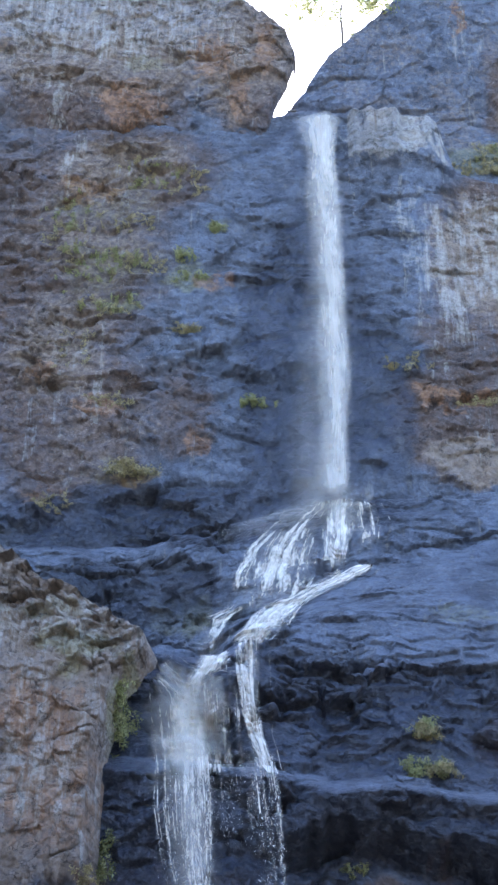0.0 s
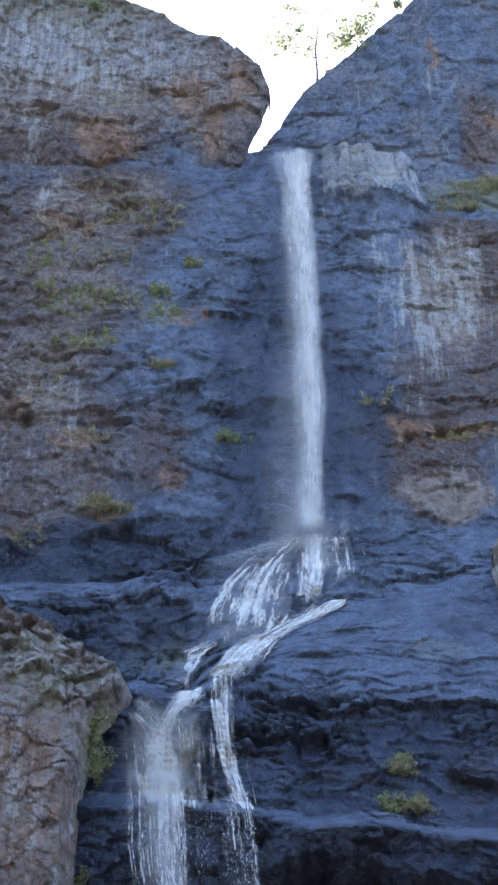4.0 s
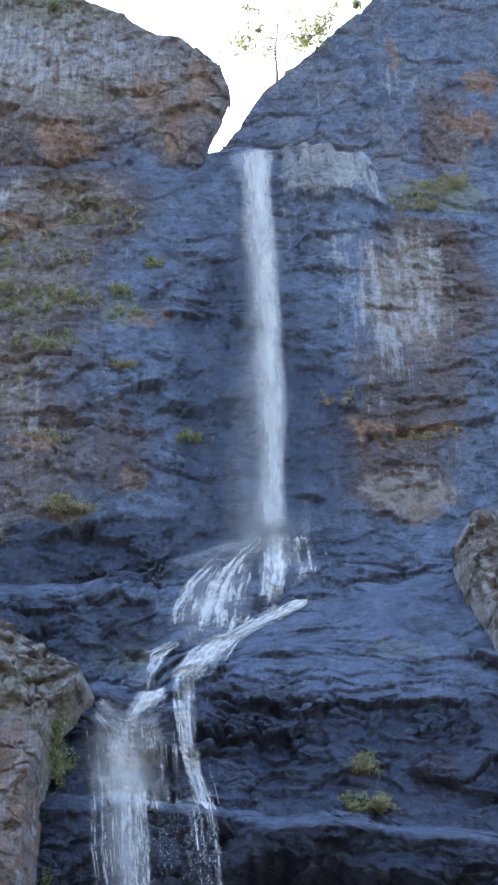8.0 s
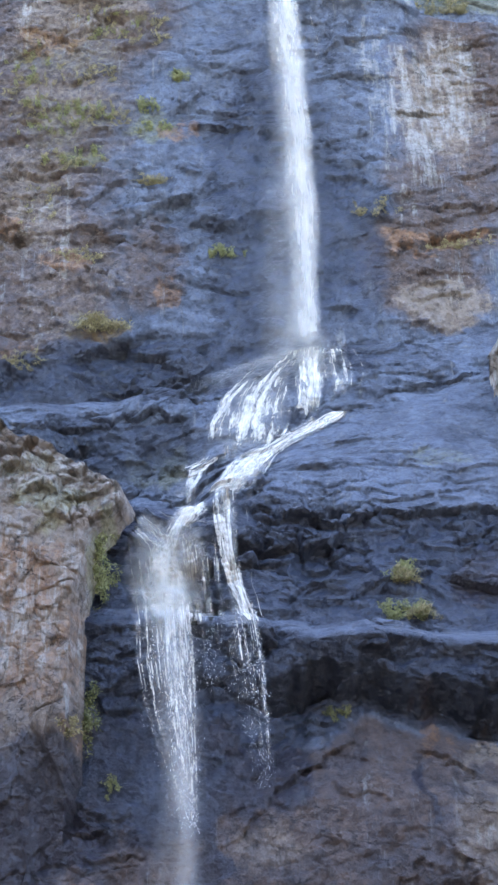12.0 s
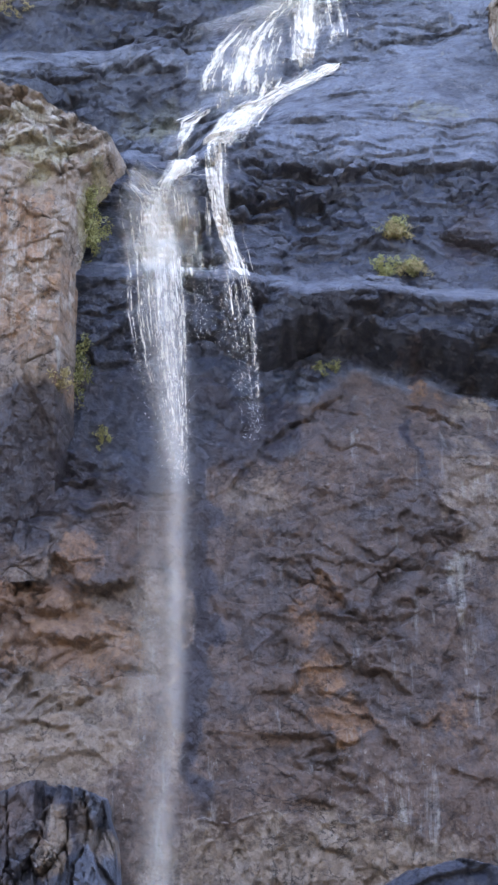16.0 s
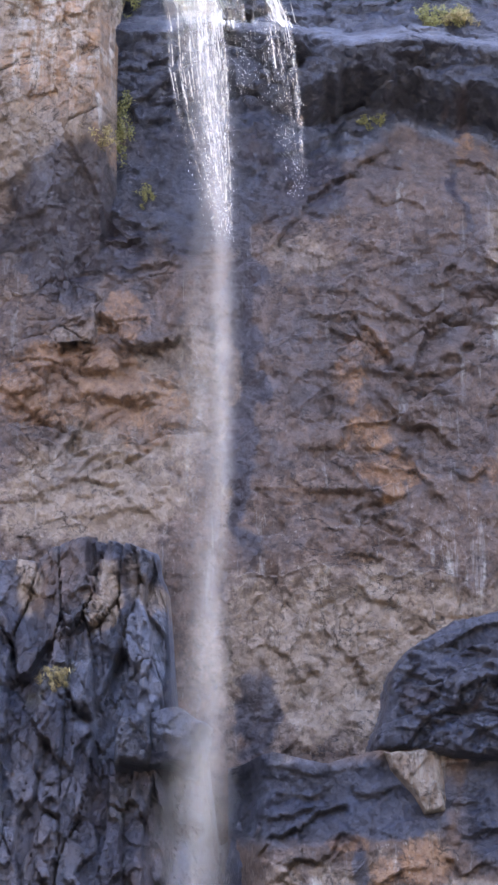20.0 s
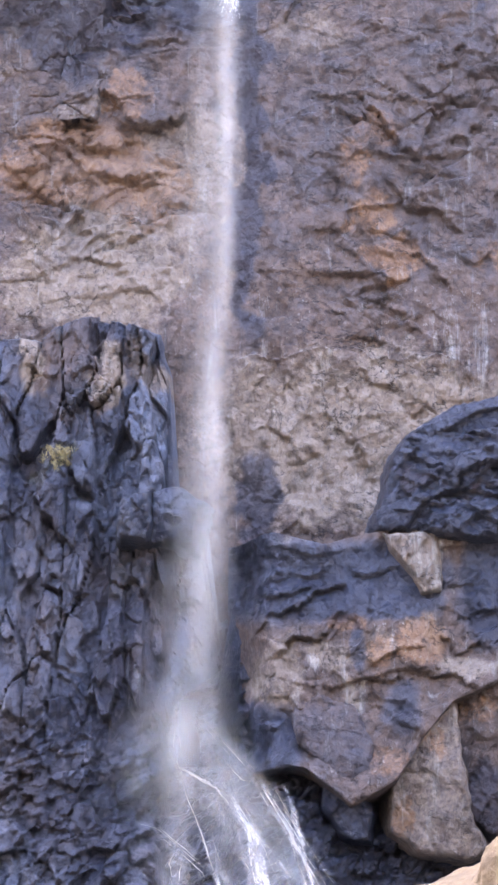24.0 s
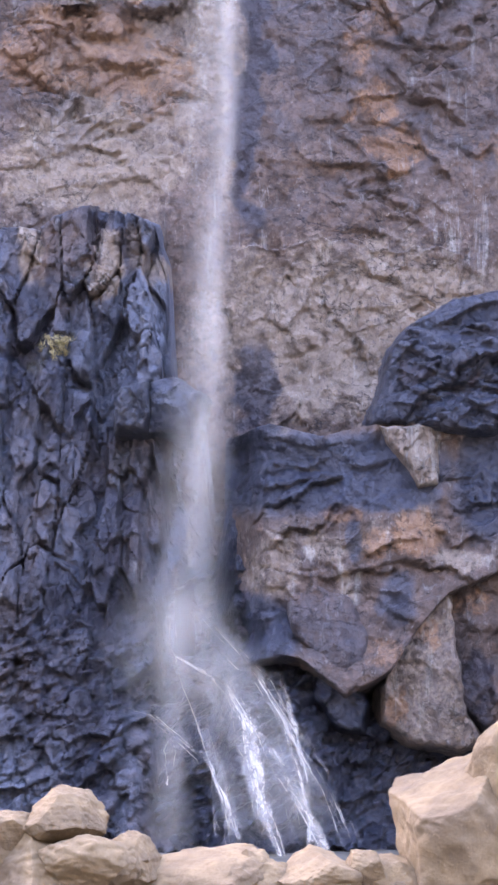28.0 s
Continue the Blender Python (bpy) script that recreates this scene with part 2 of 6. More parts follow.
def blocks(x, z, sx, sz, k=0, tilt=0.5):
    """Broken rock: every cell has its own height and lean. Gives the height (about -1 to 1) and the way to the nearest joint."""
    u, v = x / sx, z / sz
    u, v = u + 0.35 * vnoise(u * 0.9, v * 0.9, k + 5), v + 0.35 * vnoise(u * 0.9 + 9, v * 0.9, k + 6)
    iu, iv = np.floor(u), np.floor(v)
    best = np.full(x.shape, 9.0)
    second = np.full(x.shape, 9.0)
    height = np.zeros(x.shape)
    for du in (-1, 0, 1):
        for dv in (-1, 0, 1):
            cu, cv = iu + du, iv + dv
            pu, pv = cu + rnd(cu, cv, k), cv + rnd(cu, cv, k + 1)
            eu, ev = u - pu, v - pv
            d = np.abs(eu) * 0.55 + np.abs(ev) * 0.55 + 0.45 * np.sqrt(eu * eu + ev * ev)
            h = 2 * rnd(cu, cv, k + 2) - 1 + tilt * ((2 * rnd(cu, cv, k + 3) - 1) * eu + (2 * rnd(cu, cv, k + 4) - 1.15) * ev) * 2
            near = d < best
            second = np.where(near, best, np.minimum(second, d))
            height = np.where(near, h, height)
            best = np.where(near, d, best)
    return height, second - best


def line(x, *knots):
    """A line through knots (x, value)."""
    return np.interp(x, [k[0] for k in knots], [k[1] for k in knots])


def ramp(v, a, b):
    s = np.clip((v - a) / (b - a), 0, 1)
    return s * s * (3 - 2 * s)


def ledge_under(x):
    return line(x, (-7, 25.4), (-5, 27.0), (-2.3, 27.1), (0.6, 26.9), (2.8, 27.4), (4.4, 26.9), (5.7, 26.6), (9, 26.0)) + 0.22 * vnoise(x * 1.5, 0 * x, 61) + 0.1 * vnoise(x * 4.1, 0 * x, 62)


def ledge_top(x):
    return line(x, (-5, 29.15), (-3.2, 28.97), (0.1, 28.84), (1.9, 28.4), (3.1, 28.55), (4.4, 28.5), (5.3, 28.3), (9, 27.9))


def tier_top(x):
    return line(x, (-3.7, 33.9), (-1.6, 33.8), (-0.5, 34.25), (1.4, 33.8), (2.7, 33.4), (4.8, 33.55), (9, 33.6))


def step_top(x):
    return line(x, (-3.8, 35.1), (-2.4, 35.2), (-0.3, 35.55), (1.1, 35.95), (2.9, 36.35), (5, 36.5), (9, 36.2))


def slab_top(x):
    return line(x, (-8.2, 38.4), (-2, 38.3), (-0.7, 38.3), (1.95, 39.75), (3.5, 40.2), (5, 40.7), (7, 41.45), (9, 41.9))


def hump_top(x):
    return line(x, (-8.5, 41.8), (-4.6, 42.0), (-1.7, 42.95), (0.9, 43.75), (2.5, 43.9), (6, 44.3), (9, 44.9))


def lip(x):
    return line(x, (-12, 66.4), (-3.7, 66.7), (-0.3, 66.65), (1, 67.1), (2.4, 66.85), (4.2, 66.9), (6.8, 66.4), (7.5, 63.3), (9, 62.8), (12, 62.5))


def main_depth(x, z):
    """How far back the main cliff stands, from its foot to the lip of the upper fall."""
    lu, lt, tt, st, sl, hu, li = (f(x) for f in (ledge_under, ledge_top, tier_top, step_top, slab_top, hump_top, lip))
    left, back = ramp(-x, 0.6, 2.2), ramp(-x, 3.4, 4.8)
    rows = [
        (0 * x - 6, 0 * x + 49.6),
        (lu - 3.0, 49.6 + 0.1 * ramp(x, -1.5, 1.5)),
        (lu - 0.1, 49.5 + 1.3 * ramp(x, -1.0, 1.5)),
        (lu + 0.45, 49.2 + 0 * x),
        (lt - 0.25, 48.75 + 0 * x),
        (lt, 48.9 + 0 * x),
        (lt + 0.75, 49.75 + 0 * x),
        (tt - 0.9, 50.45 + 0.4 * ramp(x, 0, 1)),
        (tt, 50.8 + 2.6 * back),
        (st, 52.2 + 1.6 * left + 1.9 * back),
        (sl, 55 + 0.9 * left),
        (sl + 0.42 * (hu - sl), 55.5 + 0.1 * left),
        (sl + 0.8 * (hu - sl), 56.0 - 0.1 * left),
        (hu, 56.5 + 0 * x),
        (hu + 0.35, 57.1 + 0 * x),
        (hu + 9, 57.5 - 0.2 * ramp(x, 3, 6)),
        (li - 3.5, 58.3 + 0 * x),
        (li - 0.4, 58.6 + 0 * x),
        (li, 59 + 0 * x),
        (li + 0.5, 66 + 0 * x),
    ]
    y = rows[0][1]
    for (za, ya), (zb, yb) in zip(rows, rows[1:]):
        s = np.clip((z - za) / (zb - za), 0, 1)
        y = np.where(z >= za, ya + (yb - ya) * s, y)
    return y - 0.4 * (0.8 + 0.7 * vnoise(x * 2.8, z * 0.15, 5)) * ramp(x, 2.7, 3.5) * (1 - ramp(x, 6.6, 7.3)) * ramp(z - 63.3, -0.5, 0.3) * (1 - ramp(z, 66.3, 67.2))


def left_top(x):
    return line(x, (-20, 81), (-12.2, 78.5), (-9.3, 78.2), (-7.8, 77.1), (-5.85, 76.0), (-4.15, 75.1), (-2.9, 73.7), (-1.5, 73.2), (-0.35, 72.2), (0.5, 71.1), (0.8, 70.5), (1.4, 69)) + 0.35


def left_edge(z):
    return line(z, (60, -0.9), (65.4, -0.45), (66.7, -0.25), (68, 0.25), (69.4, 0.65), (71.1, 0.75), (75, 0.6))


def buttress_depth(x, z):
    y = 59.2 - 1.2 * ramp(z, 63.5, 67) + 0.5 * ramp(z, 70, 76)
    return y + np.maximum(0, z - left_top(x)) * 6 + np.maximum(0, x - left_edge(z)) * 5


def ridge_top(x):
    return line(x, (-3, 71), (0, 72.0), (0.83, 73.26), (2.4, 76.65), (3.15, 77.6), (4.95, 80.05), (7.35, 83), (9.55, 86), (12.6, 88.3), (25, 94))


def ridge_depth(x, z):
    return 64 - 0.3 * np.clip(72 - z, 0, 12) + np.maximum(0, z - ridge_top(x)) * 6


def rib_top(x):
    return line(x, (-12, 39), (-7.25, 35.3), (-6.7, 34.7), (-5.95, 34.4), (-5.05, 33.9), (-4.55, 33.5), (-3.65, 32.9), (-3, 32.5))


def rib_edge(z):
    return line(z, (20, -5.2), (23.4, -5.0), (26.3, -4.94), (29, -4.93), (31.2, -4.48), (32.3, -3.7), (32.9, -3.63), (36, -3.6))


def rib_depth(x, z):
    y = 47.7 + 2.3 * ramp(27.2 - z + 0.8 * vnoise(x * 0.8, z * 0.3, 15), 0, 6) + 0.05 * (z - 28)
    return y + np.maximum(0, z - rib_top(x)) * 3 + np.maximum(0, x - rib_edge(z)) * 3


def outcrop_edge(z):
    return line(z, (34, 9.2), (35.3, 9.15), (37.8, 9.25), (38.9, 8.9), (39.7, 8.55), (41.3, 8.5), (42, 8.8))


def outcrop_depth(x, z):
    return 52 + np.maximum(0, outcrop_edge(z) - x) * 3 + np.maximum(0, z - line(x, (8, 41.4), (9.3, 41.9), (12, 43))) * 4


def column_top(x):
    return line(x, (-12, 14.5), (-7.1, 13.6), (-6.3, 13.5), (-5.6, 13.95), (-5, 14.15), (-4.35, 14.05), (-3.4, 13.6), (-3.1, 12.6), (-2.9, 9.6), (-2.2, 8.8), (-1.9, 6.5))


def column_depth(x, z):
    y = 47.6 - 0.16 * (13 - z) - 1.2 * ramp(-z, -5, 2)
    return y + np.maximum(0, z - column_top(x)) * 4 + np.maximum(0, x + 3.4 + 0.5 * vnoise(z * 0.9, 0 * z, 813)) * 0.9


def footing_top(x):
    return line(x, (-4, 4), (-2.6, 4.7), (-1.8, 5.2), (-1.3, 8.0), (2, 8.2), (3, 9), (9, 9.5))


def footing_depth(x, z):
    """The broken rock at the foot, which leans out towards the pool."""
    y = 47.4 - 0.2 * (8 - z) - 1.3 * ramp(-z, -4, 1) * np.exp(-((x + 0.6) / 2.4) ** 2)
    y = y + 1.1 * ramp(x, 0.2, 1.6) * ramp(z, -2, 0)
    return y + np.maximum(0, z - footing_top(x)) * 4


def base_top(x):
    return line(x, (-1.45, 8.40), (-0.51, 8.44), (0.65, 8.17), (1.82, 8.48), (2.46, 8.58), (4.82, 8.83), (7.64, 9.21))


def base_low(x):
    return line(x, (-1.44, 2.83), (-0.15, 3.14), (0.23, 3.07), (0.61, 2.76), (1.24, 2.26), (2.26, 2.82), (2.90, 3.82), (3.55, 4.58), (4.32, 4.90), (4.97, 5.21), (7.52, 5.46))


def base_depth(x, z):
    """The great mass of rock that leans out over the pool."""
    y = 45.6 - 0.09 * (8 - z) - 0.25 * ramp(z - base_low(x), 0.9, 0.1)
    return y + np.maximum(0, z - base_top(x)) * 14 + np.maximum(0, base_low(x) - z) * 9 + 1.8 * ramp(-0.40 - x + 0.12 * vnoise(z * 1.4, 0 * z, 17), 0, 1.1)


SURFACES = {"main": main_depth, "buttress": buttress_depth, "ridge": ridge_depth, "rib": rib_depth, "outcrop": outcrop_depth, "column": column_depth, "footing": footing_depth, "base": base_depth}


def blot(x, z, *spots, warp=1.0):
    """Soft spots (x, z, half width, half height, strength), with uneven edges."""
    xw = x + warp * 0.7 * fbm(x * 0.7, z * 0.7, 31, 2) + warp * 0.55 * fbm(x * 2.3, z * 1.6, 33, 4)
    zw = z + warp * 0.7 * fbm(x * 0.7 + 5, z * 0.7, 37, 2) + warp * 0.55 * fbm(x * 2.3 + 9, z * 1.6, 39, 4)
    total = np.zeros(x.shape)
    for s in spots:
        r = np.sqrt(((xw - s[0]) / s[2]) ** 2 + ((zw - s[1]) / s[3]) ** 2)
        total = np.maximum(total, (s[4] if len(s) > 4 else 1.0) * (1 - ramp(r, 0.55, 1.35)))
    return total


def paint_main(x, z):
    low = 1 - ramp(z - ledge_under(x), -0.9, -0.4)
    mid = ramp(z - ledge_under(x), -0.4, 0.1) * (1 - ramp(z - hump_top(x), 0, 1))
    brown = np.maximum(0.8 * low, blot(x, z, (-7.7, 48.64, 4.2, 5.17, 0.75), (-3.24, 48.75, 1.26, 2.45, 0.7), (6.72, 48.33, 2.73, 2.98, 0.9), (-9.4, 56.59, 5.4, 10.30, 0.72), (-6.4, 62.4, 4.4, 3.6, 0.75), (7.73, 51.75, 2.60, 5.17, 0.7), (8.80, 57.95, 2.77, 6.07, 0.85), (6.59, 31.04, 1.00, 1.34, 0.8), (9.64, 59.89, 1.41, 2.97, 0.7)))
    brown = brown * (1 - 0.9 * blot(x, z, (-2.88, 24.53, 2.6, 1.6, 0.7), (1.0, 26.4, 1.90, 0.8, 0.8)))
    tan = blot(x, z, (-7.97, 58.66, 3.47, 3.88, 0.3), (7.85, 57.50, 1.72, 4.44, 0.7), (-5.83, 48.13, 2.52, 2.16, 0.3), (-8.29, 52.14, 2.18, 3.47, 0.55), (-6.6, 62.8, 3.0, 2.0, 0.6), (-7.2, 58.0, 2.4, 2.4, 0.45), (7.46, 46.46, 1.86, 1.05), (-2.80, 18.67, 1.19, 2.04, 0.8), (1.9, 11.5, 4.8, 2.3, 1.0), (6.34, 25.49, 0.79, 0.53), (-5.23, 15.8, 2.6, 1.5, 1.0), (-4.0, 18.2, 2.6, 2.0, 0.85), (8.52, 67.85, 1.56, 0.38), (0.19, 22.32, 0.92, 0.99, 0.5), (-6.96, 46.71, 1.87, 1.58, 0.35), (6.21, 22.73, 0.93, 2.52, 0.6))
    orange = blot(x, z, (-6.31, 48.95, 1.2, 0.7, 0.8), (-8.6, 50.6, 1.0, 0.8, 0.6), (-2.4, 55.9, 0.5, 0.8, 0.7), (-7.6, 61.2, 1.3, 0.5, 0.6), (-2.76, 47.36, 0.52, 0.80, 0.7), (7.41, 49.61, 2.34, 0.33, 0.8), (-5.03, 45.55, 1.02, 0.46, 0.6), (-5.6, 18.9, 2.0, 1.5, 0.95), (-3.6, 18.2, 0.9, 1.2, 0.6), (2.75, 16.0, 0.8, 0.55, 1.0), (2.2, 17.3, 0.5, 0.7, 0.8), (1.6, 18.9, 0.4, 0.5, 0.6), (-4.63, 20.74, 0.75, 0.40, 0.7), (2.14, 19.78, 0.60, 0.48, 0.6), (4.95, 26.19, 0.32, 0.71, 0.6), (-8.02, 44.81, 1.23, 0.51, 0.5), (5.30, 16.30, 0.74, 0.62, 0.5))
    pale = blot(x, z, (-8.6, 62.0, 0.5, 2.6, 0.7), (-6.2, 62.6, 0.8, 0.8, 0.5), (6.73, 55.86, 1.12, 4.62, 0.8), (5.38, 58.96, 0.51, 3.58, 0.7), (8.34, 57.90, 1.38, 3.51, 0.75), (5.77, 20.09, 0.30, 0.97, 0.75), (5.93, 18.49, 0.21, 1.75, 0.9), (6.66, 22.57, 0.47, 1.18, 0.6), (4.69, 46.68, 0.29, 1.84, 0.6), (-7.24, 50.07, 1.28, 3.91, 0.45), (4.26, 14.18, 0.88, 0.91, 0.5))
    crest = ramp(x + 0.2 * vnoise(z * 2, 0 * z, 21), 2.9, 3.1) * (1 - ramp(x + 0.3 * vnoise(z, 0 * z, 22), 7.0, 7.4)) * ramp(z - 63.3 - 0.7 * fbm(x * 1.1, 0 * x, 23, 3), 0, 0.25)
    pale = np.maximum(pale, crest * (1.15 + 0.4 * vnoise(x * 2.6, z * 0.12, 24)))
    tan = np.maximum(tan, crest * (0.45 + 0.5 * vnoise(x * 1.7, z * 0.1, 25)))
    moss = blot(x, z, (-6.72, 60.46, 2.59, 1.33, 0.35), (-6.89, 56.67, 2.50, 1.88, 0.35), (-3.48, 56.10, 1.13, 0.93, 0.7), (-6.28, 54.40, 1.33, 0.54, 0.7), (-2.46, 59.17, 0.58, 0.39, 0.6), (-2.59, 38.47, 0.57, 0.91, 0.8), (4.55, 30.15, 0.65, 0.75, 0.6), (6.08, 36.56, 1.07, 0.64, 0.5), (-3.07, 38.60, 0.95, 0.91, 0.5), (-5.24, 45.67, 1.44, 0.57, 0.5), (9.55, 67.89, 2.34, 0.75, 0.7))
    # wet step faces, darkened for shade too; ledge top left lighter as if skylit
    face = mid * (1 - ramp(z - tier_top(x), -0.3, 0.6)) * (1 - 0.8 * ramp(z - ledge_top(x), -0.2, 0.0) * (1 - ramp(z - ledge_top(x), 0.6, 0.85)))
    # first term: ledge underside, damp rock with the overhang's shade painted into the mask
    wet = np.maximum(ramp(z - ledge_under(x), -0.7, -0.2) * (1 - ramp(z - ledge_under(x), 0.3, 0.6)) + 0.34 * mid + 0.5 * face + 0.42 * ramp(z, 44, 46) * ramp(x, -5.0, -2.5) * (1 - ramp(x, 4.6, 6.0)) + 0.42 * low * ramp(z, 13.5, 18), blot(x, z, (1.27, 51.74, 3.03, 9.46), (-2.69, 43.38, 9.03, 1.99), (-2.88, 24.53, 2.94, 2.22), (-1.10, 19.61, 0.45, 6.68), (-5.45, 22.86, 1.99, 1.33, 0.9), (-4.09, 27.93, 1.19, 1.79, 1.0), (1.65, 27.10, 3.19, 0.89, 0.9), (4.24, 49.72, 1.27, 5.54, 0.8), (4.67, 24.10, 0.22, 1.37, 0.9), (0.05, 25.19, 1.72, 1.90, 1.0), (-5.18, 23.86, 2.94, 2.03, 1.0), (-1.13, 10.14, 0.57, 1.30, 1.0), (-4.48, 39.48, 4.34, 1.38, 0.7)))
    return {"brown": brown, "tan": tan, "orange": orange, "pale": pale, "moss": moss, "wet": wet}


def paint_buttress(x, z):
    # tan above z 65 and the broad pale spot paint in haze and glare
    return {"brown": blot(x, z, (-7.95, 67.67, 4.75, 4.90, 0.8), (-1.32, 69.01, 2.27, 4.63, 0.8), (-8.02, 75.31, 5.89, 3.00, 0.5)),
            "tan": np.maximum(0.62 * ramp(z, 65, 69), blot(x, z, (-2.04, 68.23, 1.75, 2.67, 0.6))),
            "orange": blot(x, z, (-6.39, 66.36, 1.48, 1.48, 0.7), (-2.95, 69.33, 1.01, 1.75, 0.65), (-0.59, 70.19, 0.64, 1.97, 0.6), (-1.77, 67.50, 0.50, 1.51, 0.7)),
            "pale": blot(x, z, (-9.47, 64.88, 0.49, 3.23, 0.8), (-7.38, 62.98, 1.20, 1.39, 0.7), (-5.34, 69.64, 3.05, 1.17, 0.5), (-8.0, 72.5, 6.0, 3.5, 0.8)),
            "moss": blot(x, z, (-8.11, 76.58, 5.41, 2.62, 0.5), (-5.80, 68.86, 1.01, 0.77, 0.5))}


def paint_ridge(x, z):
    return {"brown": blot(x, z, (11.08, 73.94, 1.65, 3.71, 0.8)), "orange": blot(x, z, (12.94, 77.49, 1.13, 0.87, 0.9), (12.58, 74.59, 1.39, 1.04, 0.9), (8.75, 79.75, 0.29, 1.35, 0.7)),
            "moss": blot(x, z, (10.12, 68.47, 2.88, 1.52, 0.8)), "pale": blot(x, z, (9.12, 78.47, 1.71, 1.77, 0.4)), "tan": 0.25 + 0.3 * fbm(x * 0.5, z * 0.4, 505, 3)}


def paint_rib(x, z):
    return {"brown": 0.8 + 0 * x, "tan": 1.0 + 0.15 * ramp(z, 29.5, 31.5) + 0.45 * blot(x, z, (-5.79, 32.90, 1.79, 1.36), (-5.96, 29.44, 1.10, 1.64)) - 0.6 * ramp(26 - z, 0, 3),
            "orange": blot(x, z, (-5.4, 28.2, 0.7, 2.4, 0.5), (-6.31, 30.00, 1.1, 1.3, 0.75), (-6.6, 27.6, 0.9, 1.6, 0.6), (-4.81, 25.30, 0.62, 0.68, 0.6), (-4.83, 27.75, 0.62, 1.59, 0.5), (-6.03, 27.61, 0.62, 2.11, 0.45)), "pale": 0.3 * ramp(z, 25.5, 27.5) * (0.75 + 0.25 * vnoise(x * 0.8, z * 0.5, 41)) + blot(x, z, (-4.01, 32.87, 0.65, 0.39, 0.7), (-5.6, 33.0, 2.2, 1.2, 0.75), (-6.2, 29.0, 1.2, 2.6, 0.4), (-4.94, 27.05, 0.15, 1.04, 0.8)),
            "moss": blot(x, z, (-4.17, 30.57, 0.42, 1.32, 1.0), (-5.60, 32.31, 1.3, 0.7, 0.7), (-6.6, 33.6, 1.2, 0.5, 0.5)), "wet": np.maximum(blot(x, z, (-5.61, 23.03, 2.46, 2.01, 1.0)), 0.35 * ramp(27.0 + 0.8 * vnoise(x, z * 0.5, 14) - z, 0, 0.8))}


def paint_outcrop(x, z):
    return {"brown": 0.9 + 0 * x, "tan": 1.0 + 0 * x, "pale": 0.85 + 0 * x}


def paint_column(x, z):
    return {"brown": 0.35 + 0.5 * fbm(x * 0.8 + 4, z * 0.4, 812, 3) + blot(x, z, (-4.97, 13.06, 1.26, 0.86, 0.6)), "tan": blot(x, z, (-6.22, 13.07, 0.31, 0.86, 1.0), (-4.54, 12.61, 0.35, 1.14, 1.0), (-3.72, 13.05, 0.42, 0.57, 0.8), (-3.23, 8.62, 0.27, 0.41, 0.4)),
            # darkening eased below z 3.5: a painted sheen on the wet rubble
            "moss": blot(x, z, (-5.64, 10.52, 0.30, 0.56, 0.9), (-3.73, 2.46, 0.32, 0.52, 0.6), (-4.01, 7.77, 0.54, 0.81, 0.4)), "wet": 0.66 - 0.1 * ramp(3.5 - z, 0, 2) + 0.35 * fbm(x * 0.9, z * 0.5, 811, 3) - 0.35 * ramp(x, -4.2, -3.2) - 0.7 * blot(x, z, (-6.22, 13.07, 0.31, 0.86, 1.0), (-4.54, 12.61, 0.35, 1.14, 1.0), warp=0.4)}


def paint_base(x, z):
    wet = blot(x, z, (1.2, 7.45, 2.6, 0.85), (-1.07, 7.77, 0.80, 1.22), (-0.93, 3.69, 1.05, 0.92), (0.26, 7.33, 2.21, 0.98), (1.82, 7.59, 0.91, 0.79), (2.46, 6.86, 1.04, 0.46), (4.66, 7.18, 0.91, 1.45), (2.41, 4.34, 0.51, 0.64, 0.6), (1.41, 5.89, 0.18, 0.65, 0.7), warp=0.3)
    return {"brown": 0.9 * (1 - 0.85 * np.clip(wet, 0, 1)), "tan": blot(x, z, (-0.52, 5.25, 0.65, 0.91, 0.65), (0.76, 5.63, 0.65, 0.39, 0.65), (1.14, 4.72, 0.21, 0.58, 0.7), (1.79, 5.89, 0.65, 0.45, 0.5), (2.95, 6.01, 0.58, 0.59, 0.6), (3.95, 5.29, 0.77, 0.21, 0.8), warp=0.3),
            "orange": blot(x, z, (1.16, 6.41, 0.52, 0.20, 0.9), (2.89, 5.88, 0.65, 0.59, 0.9), (1.92, 5.75, 0.39, 0.39, 0.7), (2.13, 3.25, 0.51, 0.32, 0.5), warp=0.3),
            "pale": blot(x, z, (3.00, 7.98, 0.59, 0.79, 1.0), (2.35, 8.26, 0.33, 0.20, 0.9), (0.13, 8.26, 1.05, 0.11, 0.5), (0.44, 5.44, 0.26, 0.16, 0.9), (0.78, 7.20, 0.10, 0.33, 0.8), warp=0.3),
            "wet": wet}


def paint_footing(x, z):
    return {"brown": blot(x, z, (-0.40, 4.73, 0.77, 1.55, 0.9)), "tan": blot(x, z, (-0.27, 5.24, 0.64, 1.03, 0.7)), "pale": blot(x, z, (2.86, 7.85, 0.65, 0.79, 0.9), (1.70, 8.39, 0.92, 0.16, 0.8)), "wet": 0.9 + 0 * x}


PAINT = {"main": paint_main, "buttress": paint_buttress, "ridge": paint_ridge, "rib": paint_rib, "outcrop": paint_outcrop, "column": paint_column, "footing": paint_footing, "base": paint_base}


def turned(x, z, degrees):
    c, d = math.cos(radians(degrees)), math.sin(radians(degrees))
    return x * c + z * d, z * c - x * d


